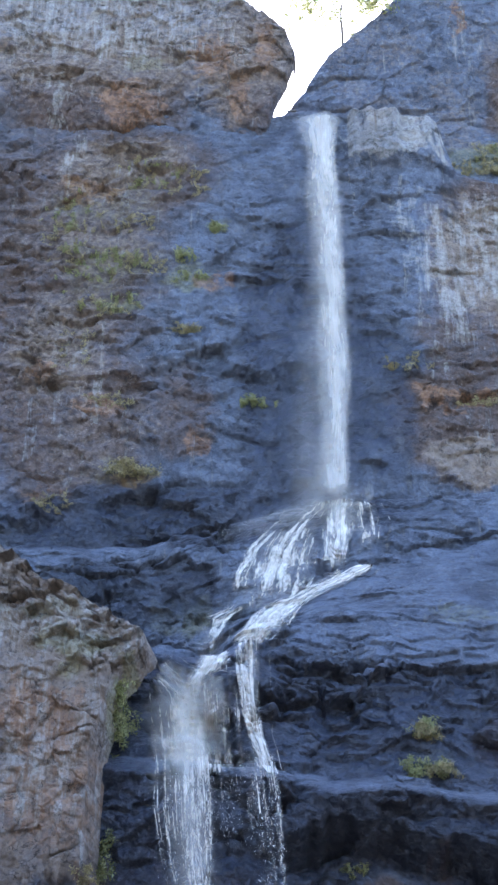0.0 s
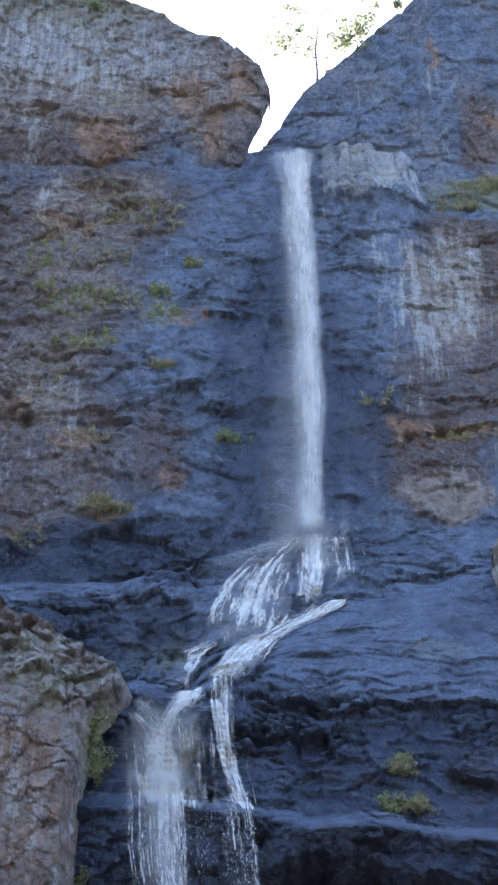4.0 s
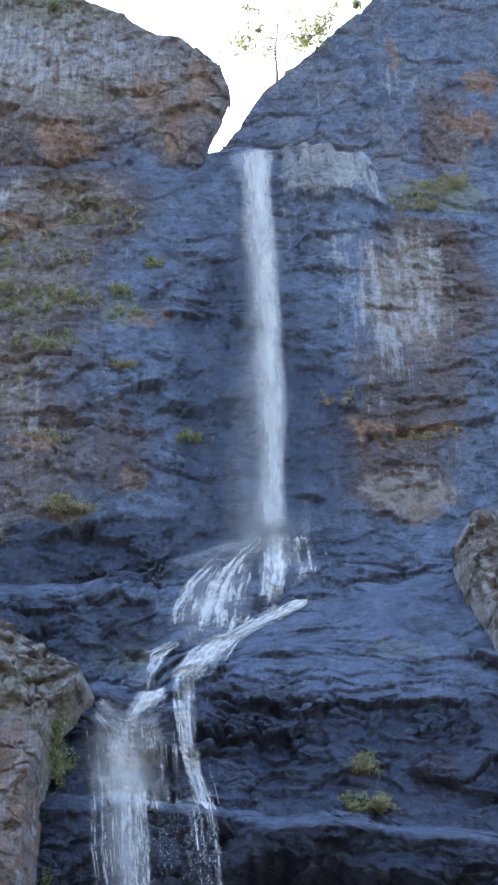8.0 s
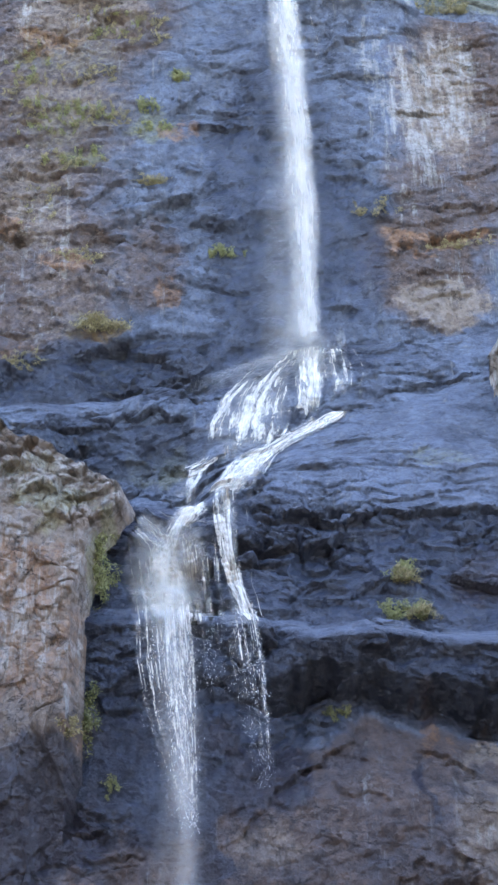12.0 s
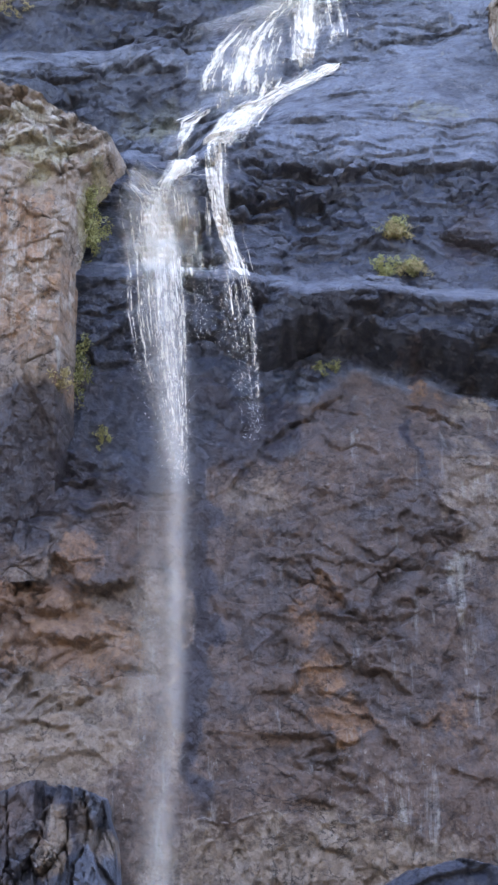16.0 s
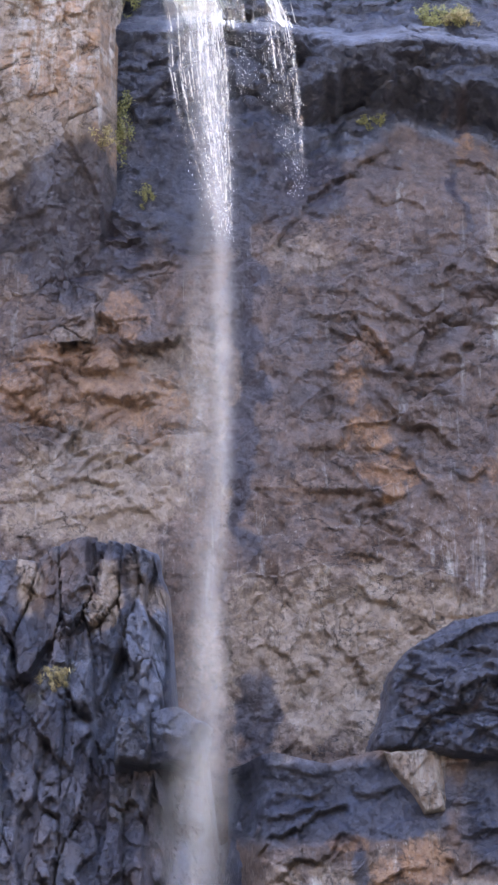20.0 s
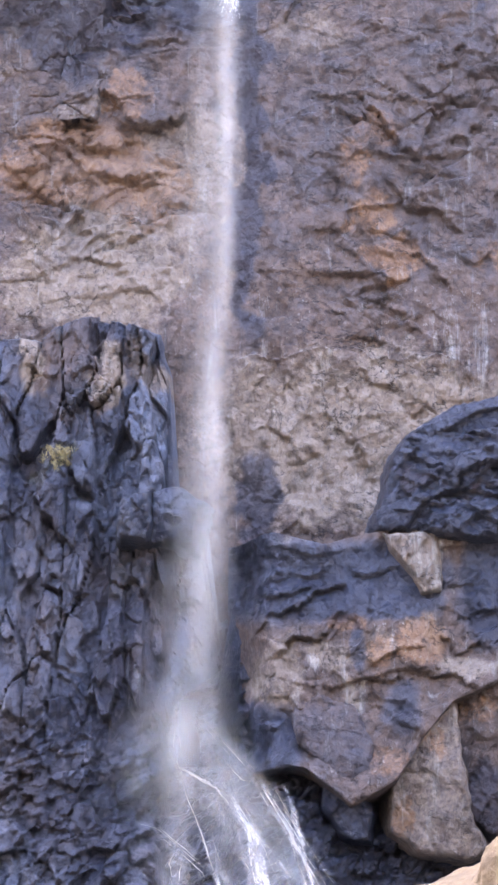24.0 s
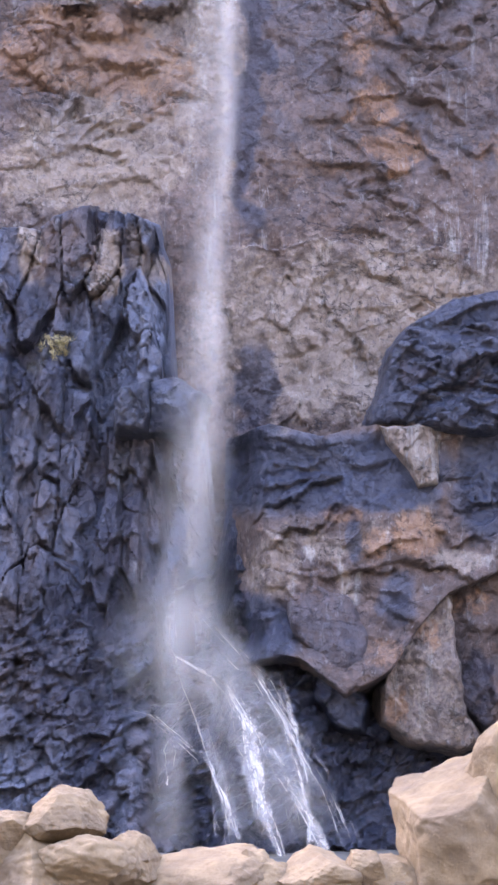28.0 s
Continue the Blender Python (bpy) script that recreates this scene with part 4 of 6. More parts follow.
def rock_sheet(name, label, key, x0, x1, step, low, high, rough, seed, wide=(2.3, 1.5), keep=None, lean=0.6, view=9.0, skew=1.0, bend=None, bedding=1.0):
    """A piece of cliff between two lines, as seen from the pool side; key tells its depth and its colours."""
    a, b = max(x0, -view), min(x1, view)
    xs = np.concatenate([np.arange(x0, a - 0.2, 0.45), np.arange(a, b + step / 2, step), np.arange(b + 0.45, x1 + 0.3, 0.45)])
    tall = np.max(high(xs) - low(xs))
    s = np.linspace(0, 1, int(tall / step) + 2)[:, None]
    x = np.broadcast_to(xs, (len(s), len(xs)))
    z = low(xs) + (high(xs) - low(xs)) * s
    if bend:
        x = bend(x, z)

    def face(x, z):
        y = broken(x, z, SURFACES[key](x, z), rough(x, z), seed, wide, lean, 0, bedding * (0.25 + 0.75 * ramp(z, 26, 28)) if key == "main" else bedding, skew)
        return CREASES[key](x, z, y) if key in CREASES else y

    FACES[name] = face
    mesh = grid_mesh(name, np.stack([x, face(x, z), z], -1), None if keep is None else keep(x, z))
    colors = PAINT[key](x, z)
    dye(mesh, "earth", *(colors.get(k, np.zeros(x.shape)) for k in ("brown", "tan", "orange")))
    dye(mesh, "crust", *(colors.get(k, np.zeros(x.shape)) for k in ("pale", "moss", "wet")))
    mesh.materials.append(ROCK)
    return tagged(new(name, mesh), label, "cliff", kind="structure")


# ---- the cliff ----
def flat(v):
    return lambda x: 0 * x + v


def even(v):
    return lambda x, z: 0 * x + v


def main_rough(x, z):
    slab = ramp(z, 36.2, 37.0) * (1 - ramp(z - slab_top(x), -0.6, 0.1)) * ramp(x, 0.5, 1.5)
    up, mid = ramp(z, 44, 47), ramp(z, 26, 28) * (1 - ramp(z, 44, 47))
    r = 0.26 + 0.34 * mid - 0.45 * slab
    r = r + up * (0.2 * ramp(-x, 3.2, 6) + 0.12) - 0.14 * up * np.exp(-((x - 1.5) / 2.5) ** 2)
    r = r + 0.45 * np.maximum(blot(x, z, (-5.18, 23.86, 2.94, 1.86), (0.05, 25.36, 1.88, 1.56)), 1.0 * blot(x, z, (3.37, 32.53, 4.38, 2.17)))
    r = r + 0.5 * blot(x, z, (-5.2, 18.6, 2.6, 2.6), (2.4, 17.4, 1.6, 3.0), (4.6, 21.0, 1.2, 2.0), (-4.5, 22.5, 2.5, 1.4))
    r = r + 0.4 * ramp(z - ledge_under(x), -1.0, -0.3) * (1 - ramp(z - ledge_top(x), -0.3, 0.3))
    r = r * (1 - 0.55 * blot(x, z, (7.4, 57.0, 2.2, 5.0)))
    r = r * (1 - 0.7 * ramp(z - ledge_top(x), -0.35, -0.1) * (1 - ramp(z - ledge_top(x), 0.3, 0.6)))
    return (0.8 + 0.5 * ramp(z, 26, 28)) * r * (0.45 + 0.95 * ramp(fbm(x / 2.2, z / 2.2, 77, 3), -0.2, 0.3))


MAIN = (main_rough, 100, (2.6, 1.15))
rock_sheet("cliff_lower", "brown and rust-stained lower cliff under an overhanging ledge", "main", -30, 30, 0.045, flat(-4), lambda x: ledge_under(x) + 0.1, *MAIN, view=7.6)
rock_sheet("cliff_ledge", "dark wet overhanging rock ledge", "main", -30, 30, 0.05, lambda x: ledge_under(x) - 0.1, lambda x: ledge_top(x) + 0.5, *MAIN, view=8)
rock_sheet("cliff_middle", "dark blue-grey stepped rock below the plunge", "main", -30, 30, 0.055, lambda x: ledge_top(x) + 0.4, lambda x: hump_top(x) + 0.55, *MAIN, view=9.8)
rock_sheet("cliff_upper", "grey upper cliff with dry grass and pale streaks", "main", -30, 30, 0.075, lambda x: hump_top(x) + 0.45, lambda x: lip(x) + 0.5, *MAIN, view=12.8)
rock_sheet("cliff_buttress", "grey and ochre rock buttress beside the gap", "buttress", -30, 1.4, 0.08, flat(62), lambda x: left_top(x) + 0.5, even(0.65), 400, (2.6, 2.0), view=13.5, bend=lambda x, z: x + (left_edge(z) + 0.12 - 1.4) * ramp(x, -2.5, 1.4), bedding=0.6)
rock_sheet("cliff_ridge", "blue-grey rock ridge sloping up from the gap", "ridge", -0.5, 30, 0.09, flat(60), lambda x: ridge_top(x) + 0.5, even(0.5), 500, (2.6, 2.2), view=13.5, bedding=0.4)
rock_sheet("cliff_rib", "tan weathered rock rib with moss", "rib", -30, -3.2, 0.05, flat(20), lambda x: rib_top(x) + 0.6, even(0.3), 600, (1.2, 1.0), bend=lambda x, z: x + (rib_edge(z) + 0.4 + 3.2) * ramp(x, -7, -3.2), bedding=0.35)
rock_sheet("cliff_outcrop", "pale tan rock outcrop", "outcrop", 7.8, 30, 0.06, flat(34), flat(43), even(0.4), 700, (1.0, 0.9), view=10.5, bend=lambda x, z: x + (outcrop_edge(z) - 0.4 - 7.8) * ramp(-x, -11, -7.8), bedding=0.5)
rock_sheet("cliff_columns", "dark columnar rock at the foot of the cliff", "column", -30, -1.2, 0.04, flat(-4), lambda x: column_top(x) + 0.5, even(0.3), 800, (0.8, 2.4), view=8, skew=0.35, bedding=0.0)
rock_sheet("cliff_footing", "dark wet broken rock where the water lands", "footing", -4.5, 30, 0.05, flat(-4), lambda x: footing_top(x) + 0.5, even(0.35), 900, (1.5, 0.9), view=6.5, bedding=0.2)
rock_sheet("cliff_base", "cracked brown and slate rock mass leaning over the pool", "base", -1.6, 12, 0.045, lambda x: base_low(x) - 0.35, lambda x: base_top(x) + 0.4, even(0.36), 950, (2.0, 1.3), view=6.5, bedding=0.15)


# ---- ground ----
def build_ground():
    ys = np.concatenate([-np.geomspace(2000, 3, 26), np.arange(-2, 44, 0.5), np.geomspace(44.5, 2500, 24)])
    xs = np.concatenate([-np.geomspace(2000, 17, 20), np.arange(-16, 16.1, 0.5), np.geomspace(17, 2000, 20)])
    x, y = np.meshgrid(xs, ys)
    far = np.hypot(x / 45, np.minimum(y - 20, 0) / 60)
    z = 0.12 * fbm(x / 2, y / 2, 3) - 1.2 * ramp(y, 18, 34) * (np.abs(x) < 17)
    # unseen slopes around the place, added to block light from the low sky
    z = z + 55 * ramp(far, 0.8, 2.6) * (1 + 0.3 * fbm(x / 30, y / 30, 8))
    mesh = grid_mesh("ground", np.stack([x, y, z], -1))
    mesh.materials.append(GROUND)
    tagged(new("ground", mesh), "bare stony ground before the pool, with unseen slopes added around it", "ground", kind="structure")


build_ground()

# ---- boulders ----
def boulder(name, label, at, size, turn, material, seed, detail=5, facets=9, group="", soft=0.22):
    """A boulder cut by random planes, with worn edges and a rough skin."""
    bm = bmesh.new()
    bmesh.ops.create_icosphere(bm, subdivisions=detail, radius=1)
    co = np.array([v.co[:] for v in bm.verts])
    pick = random.Random(seed)
    for i in range(facets):
        way = Vector((pick.uniform(-1, 1), pick.uniform(-1, 1), pick.uniform(-1, 1))).normalized()
        d = co @ np.array(way)
        cut = pick.uniform(0.5, 0.85)
        over = np.maximum(0, d - cut)
        co = co - np.outer(over * (1 - soft), way)
    base = co.copy()
    for i, (f, amp) in enumerate(((1.7, 0.06), (4.3, 0.05), (11.0, 0.03), (23.0, 0.016))):
        q = base * f + seed
        lump = vnoise(q[:, 0] + 0.3 * q[:, 2], q[:, 1], seed + i) + vnoise(q[:, 1] + 0.3 * q[:, 0], q[:, 2], seed + 9 + i) + vnoise(q[:, 2] + 0.3 * q[:, 1], q[:, 0], seed + 18 + i)
        co = co * (1 + 0.6 * amp * lump)[:, None]
    for v, c in zip(bm.verts, co):
        v.co = Vector(c) * 1.0
        v.co = Vector((v.co.x * size[0], v.co.y * size[1], v.co.z * size[2]))
    for f in bm.faces:
        f.smooth = True
    mesh = bpy.data.meshes.new(name)
    bm.to_mesh(mesh)
    bm.free()
    mesh.materials.append(material)
    ob = new(name, mesh)
    ob.matrix_world = pose(*at, *turn)
    return tagged(ob, label, "boulder", group)


def crag(name, label, paint, y0, belly, edge, rough, seed, wide, *knots, lean_back=0.0, category="boulder", turn=0, cuts=()):
    """A great block wedged in the cliff: its outline in knots (x, z), its front standing out from y0 and cut by flat planes."""
    xs = np.arange(min(k[0] for k in knots) - 0.4, max(k[0] for k in knots) + 0.4, 0.04)
    zs = np.arange(min(k[1] for k in knots) - 0.4, max(k[1] for k in knots) + 0.4, 0.04)
    x, z = np.meshgrid(xs, zs)
    d = inside(x + 0.14 * fbm(x * 1.7, z * 1.7, seed, 4), z + 0.14 * fbm(x * 1.7, z * 1.7, seed + 3, 4), *knots)
    cx, cz, w = xs.mean(), zs.mean(), (xs[-1] - xs[0]) / 2
    pick = random.Random(seed)
    y = y0 - belly + 0 * x
    for i in range(6):
        a = i * 1.05 + pick.uniform(-0.2, 0.2)
        slope, start = pick.uniform(0.08, 0.4), pick.uniform(-0.2, 0.5)
        y = np.maximum(y, y0 - belly + slope * (((x - cx) * math.cos(a) + (z - cz) * math.sin(a)) - start * w))
    y = np.minimum(y, y0 + 0.3) + lean_back * (z - zs[0])
    y = y + 0.15 * (1 - np.clip(d / edge, 0, 1)) ** 2 + np.maximum(0, -d) * 8
    y = broken(x, z, y, rough + 0 * x, seed, wide, 0.6, turn, 0.2)
    for deep, tall, *knots_ in cuts:
        y = crease(x, z, y, deep, tall, *knots_)
    mesh = grid_mesh(name, np.stack([x, y, z], -1), d > -0.2)
    colors = paint(x, z)
    dye(mesh, "earth", *(colors.get(k, np.zeros(x.shape)) for k in ("brown", "tan", "orange")))
    dye(mesh, "crust", *(colors.get(k, np.zeros(x.shape)) for k in ("pale", "moss", "wet")))
    mesh.materials.append(ROCK)
    return tagged(new(name, mesh), label, category)


def slab_paint(x, z):
    return {"brown": 0.7 + 0 * x, "tan": 0.62 + 0 * x, "orange": blot(x, z, (3.04, 3.60, 0.3, 0.5, 0.7), (2.21, 2.06, 0.2, 0.5, 0.7)), "pale": 0.15 + 0 * x}


def brown_paint(x, z):
    return {"brown": 0.95 + 0 * x, "orange": blot(x, z, (4.23, 4.28, 0.5, 0.5, 0.5)), "wet": blot(x, z, (4.19, 2.18, 0.6, 0.7, 0.7))}


def dark_paint(x, z):
    return {"brown": blot(x, z, (2.98, 9.95, 0.4, 0.25, 0.7), (4.25, 9.42, 0.3, 0.15, 0.9)), "orange": blot(x, z, (4.25, 9.42, 0.25, 0.12, 0.8)), "wet": 1.0 + 0 * x}


def slate_paint(x, z):
    return {"brown": 0.75 + 0 * x, "wet": 0.42 + 0 * x}


def pale_paint(x, z):
    return {"brown": 0.9 + 0 * x, "tan": 0.8 + 0 * x, "pale": 0.45 + 0.3 * vnoise(x * 4, z * 0.3, 27), "wet": 0.15 + 0.2 * vnoise(x, z, 28)}


def grey_paint(x, z):
    return {"moss": 0.3 + 0 * x, "wet": 0.62 + 0 * x}


crag("boulder", "large dark wet boulder lodged against the cliff", dark_paint, 45.5, 0.8, 0.1, 0.8, 31, (2.2, 0.7), (1.87, 8.55), (2.09, 9.43), (2.34, 10.42), (2.99, 11.07), (3.78, 11.47), (5.08, 11.72), (6.48, 11.25), (6.54, 8.89), (5.00, 8.51), (4.23, 8.23), (3.33, 8.36), (2.70, 8.52), (2.31, 8.42),
     cuts=((0.4, 0.3, (2.18, 8.37), (2.70, 8.71), (3.22, 9.23), (3.87, 9.66), (5.03, 9.92), (6.58, 10.07)), (0.15, 0.15, (2.32, 9.30), (2.97, 9.56), (3.49, 10.02)), (0.2, 0.2, (2.83, 8.71), (3.59, 8.52), (4.78, 9.16))))
crag("boulder", "dark brown boulder with a cracked face", brown_paint, 45.9, 0.4, 0.1, 0.5, 58, (1.6, 1.8), (3.50, 5.35), (4.33, 5.47), (6.25, 5.59), (6.38, 1.57), (4.38, 1.57), (3.76, 1.94), (3.54, 4.08))
crag("boulder", "tan slab of rock leaning under an overhang", slab_paint, 45.6, 0.4, 0.1, 0.35, 62, (2.2, 2.4), (3.67, 5.32), (3.70, 3.56), (3.89, 2.19), (4.37, 1.32), (3.84, 1.05), (2.84, 1.26), (2.10, 1.63), (2.05, 2.38), (2.25, 3.44), (2.90, 4.94))
crag("boulder", "grey-green block of rock on the columns", grey_paint, 45.9, 0.35, 0.08, 0.5, 71, (0.9, 0.9), (-4.08, 8.38), (-3.99, 9.30), (-3.39, 9.41), (-3.38, 8.35))
crag("boulder", "smooth grey block behind the spray", grey_paint, 46.1, 0.3, 0.08, 0.3, 77, (0.9, 0.9), (-3.39, 8.34), (-3.35, 9.53), (-2.62, 9.62), (-2.15, 9.33), (-2.35, 8.27))


crag("boulder", "smooth dark slab of rock set in the brown mass", slate_paint, 45.15, 0.2, 0.12, 0.22, 81, (2.0, 2.0), (-0.07, 4.51), (0.54, 4.80), (1.33, 4.47), (1.73, 3.61), (1.62, 2.66), (1.24, 2.31), (0.61, 3.15), (0.10, 3.65))
crag("boulder", "pale streaked block wedged under the dark boulder", pale_paint, 45.3, 0.1, 0.08, 0.5, 83, (0.5, 1.4), (2.01, 8.39), (3.26, 8.55), (3.42, 7.93), (3.31, 7.04), (2.90, 6.99), (2.57, 7.54))
crag("boulder", "dark wet angular block under the overhang", dark_paint, 45.7, 0.3, 0.08, 0.5, 85, (0.7, 0.7), (0.65, 2.93), (1.22, 2.67), (1.79, 2.03), (1.72, 1.47), (1.09, 1.59), (0.58, 2.29))


def heap(px):
    for x, z, w, h, turn, seed in px:
        boulder("boulder", "sandy tan boulder in the heap before the pool", (x, 14 + 0.5 * w, z), (1.3 * w, 1.1 * w, 1.08 * h), (0, turn, 40 * seed), TAN_BOULDER, 20 + seed, 6, 15, "tan boulders", 0.1)


heap(((-1.58, 0.94, 0.25, 0.25, 4, 1), (-1.74, 0.50, 0.59, 0.38, 6, 2), (-1.17, 0.61, 0.29, 0.25, -12, 3), (-0.57, 0.46, 0.39, 0.33, 4, 4)))
heap(((-0.21, 0.46, 0.25, 0.29, 25, 5), (0.23, 0.57, 0.33, 0.21, 0, 6), (1.28, 0.77, 0.65, 0.73, -18, 22), (0.52, 0.56, 0.19, 0.18, 0, 8)))
heap(((0.33, 0.35, 0.32, 0.21, 8, 9), (-0.04, 0.34, 0.22, 0.12, 10, 10), (-2.17, 0.69, 0.36, 0.32, 0, 11), (1.73, 0.80, 0.52, 0.79, 12, 12)))
heap(((0.68, 0.52, 0.25, 0.22, 10, 23), (-1.32, 0.57, 0.44, 0.30, -5, 24)))
heap(((-1.39, 0.15, 0.5, 0.4, 0, 13), (-0.40, 0.12, 0.5, 0.4, 30, 14), (0.47, 0.14, 0.5, 0.42, 0, 15), (1.27, 0.04, 0.6, 0.5, 0, 16)))
heap(((-0.84, 0.33, 0.16, 0.12, 0, 17), (0.87, 0.35, 0.24, 0.20, 20, 18), (-1.94, 0.80, 0.24, 0.16, 0, 19)))

# ---- water ----
def strip(name, parent, material, left, right, depth, rows, cols=14, body=1.0, belly=0.3, soft=1.0, fade=(0.02, 0.06)):
    """A sheet of water between two lines (each a function of the way down, 0 to 1, giving x and z)."""
    s = np.linspace(0, 1, rows)[:, None]
    w = np.linspace(0, 1, cols)[None, :]
    xl, zl = left(s)
    xr, zr = right(s)
    x, z = xl + (xr - xl) * w, zl + (zr - zl) * w
    y = depth(x, z, s + 0 * w) - belly * np.sin(np.pi * w)
    mesh = grid_mesh(name, np.stack([x, y, z], -1))
    edge = np.sin(np.pi * np.clip(w, 0.0, 1.0)) ** soft
    ends = np.minimum(1, np.minimum(s / fade[0], (1 - s) / fade[1]))
    wide = float(np.mean(np.abs(xr - xl)) + 0.5 * np.mean(np.abs(zr - zl)))
    far = np.concatenate([[0], np.cumsum(np.hypot(np.diff((xl + 0 * s).ravel()), np.diff((zl + 0 * s).ravel())))])[:, None]
    lot = 3.7 * (len(bpy.data.objects) % 97)
    dye(mesh, "body", (body(s, w) if callable(body) else body) * edge * ends, lot + wide * w + 0 * s, lot + far + 0 * w)
    mesh.materials.append(material)
    ob = new(name, mesh)
    ob.parent = parent
    return ob


def course(*knots):
    """A line of water through knots (x, z)."""
    ks = np.linspace(0, 1, len(knots))

    def at(s, dx=0.0):
        return np.interp(s, ks, [k[0] for k in knots]) + dx, np.interp(s, ks, [k[1] for k in knots])
    return at


def between(left, right, f, wave=0.0, seed=0):
    """A line that keeps a share f of the way from one line to another, and wavers a little."""
    def at(s):
        (xl, zl), (xr, zr) = left(s), right(s)
        return xl + (xr - xl) * f + wave * vnoise(s * 11 + seed, s * 0 + seed, seed) * np.minimum(1, 6 * s), zl + (zr - zl) * f
    return at


def upper_depth(x, z, s):
    return 58.45 - 2.25 * np.sqrt(np.clip((66.9 - z) / 23, 0, 1))


def lower_depth(x, z, s):
    return 48.7 - 4.2 * np.sqrt(np.clip((29 - z) / 26, 0, 1))


def on_face(*names, off=0.12):
    """Depth just before the rock of those sheets."""
    def depth(x, z, s):
        y = np.full(x.shape, 99.0)
        for n in names:
            for up in (0, 0.2, 0.45, 0.7, 1.0):
                y = np.minimum(y, FACES[n](x, z + up) - 0.1 * up)
        return y - off
    return depth


def waterfall(label):
    ob = new("waterfall", None)
    return tagged(ob, label, "waterfall")


upper = waterfall("tall white plume of the upper waterfall in free fall")
upper_left = course((0.79, 65.48), (1.24, 63.06), (1.19, 60.04), (1.50, 56.58), (1.65, 53.36), (1.72, 50.33), (1.84, 47.48), (1.84, 45.31), (1.85, 43.70))
upper_right = course((2.71, 65.58), (2.50, 63.12), (2.60, 60.10), (2.74, 56.63), (2.80, 53.40), (2.89, 50.37), (2.79, 47.52), (2.75, 45.35), (2.76, 43.74))
for i, (a, b, body) in enumerate(((-0.2, 1.08, 0.72), (0.15, 1.06, 0.72))):
    strip("sheet", upper, FALL, between(upper_left, upper_right, a, 0.12, i), between(upper_left, upper_right, b, 0.1, i + 5), lambda x, z, s, i=i: upper_depth(x, z, s) - 0.1 * i, 260, 24, body, soft=1.25, fade=(0.02, 0.05))
mist_left = course((0.90, 63.85), (0.93, 60.03), (0.79, 56.55), (0.67, 53.32), (0.50, 50.28), (0.44, 47.43), (0.27, 45.26), (0.21, 43.45))
for i, (a, body) in enumerate(((0.0, 0.55), (0.5, 0.55))):
    strip("spray", upper, MIST, between(mist_left, upper_right, a, 0.2, 3 + i), between(mist_left, upper_right, 1.03, 0.12, 8 + i), lambda x, z, s, i=i: upper_depth(x, z, s) - 0.15 * i, 200, 20, lambda s, w, body=body: body * (0.2 + 0.9 * s), soft=1.5)

lower = waterfall("long white plume of the lower waterfall in free fall")
lower_left = course((-2.85, 28.75), (-2.57, 26.42), (-2.19, 24.08), (-1.86, 21.74), (-1.76, 19.41), (-1.75, 17.07), (-1.80, 14.74), (-2.04, 12.40), (-2.11, 10.07), (-2.34, 7.73), (-2.51, 5.39), (-2.58, 3.06))
lower_right = course((-1.72, 28.74), (-1.47, 26.41), (-1.39, 24.07), (-1.34, 21.74), (-1.33, 19.40), (-1.36, 17.07), (-1.40, 14.73), (-1.59, 12.40), (-1.52, 10.06), (-1.53, 7.73), (-1.58, 5.39), (-1.58, 3.06))
for i, (a, b, body) in enumerate(((-0.5, 1.12, lambda s, w: 0.27 - 0.08 * s), (-0.05, 1.03, lambda s, w: 0.36 - 0.12 * s))):
    strip("sheet", lower, FALL, between(lower_left, lower_right, a, 0.05, i + 20), between(lower_left, lower_right, b, 0.04, i + 25), lambda x, z, s, i=i: lower_depth(x, z, s) - 0.1 * i, 320, 18, body, soft=0.9, fade=(0.03, 0.03))
haze_left = course((-2.79, 23.23), (-2.66, 20.71), (-2.80, 18.19), (-2.90, 15.67), (-2.87, 13.15), (-2.86, 10.63), (-3.12, 8.10), (-3.29, 5.58), (-3.46, 3.06))
for i, (a, body) in enumerate(((0.0, 0.6), (0.5, 0.42))):
    strip("spray", lower, MIST, between(haze_left, lower_right, a, 0.15, 33 + i), between(haze_left, lower_right, 1.15, 0.08, 38 + i), lambda x, z, s, i=i: lower_depth(x, z, s) - 0.12 * i, 200, 20, lambda s, w, body=body: body * (0.45 + 0.4 * s), soft=1.7, fade=(0.15, 0.1))


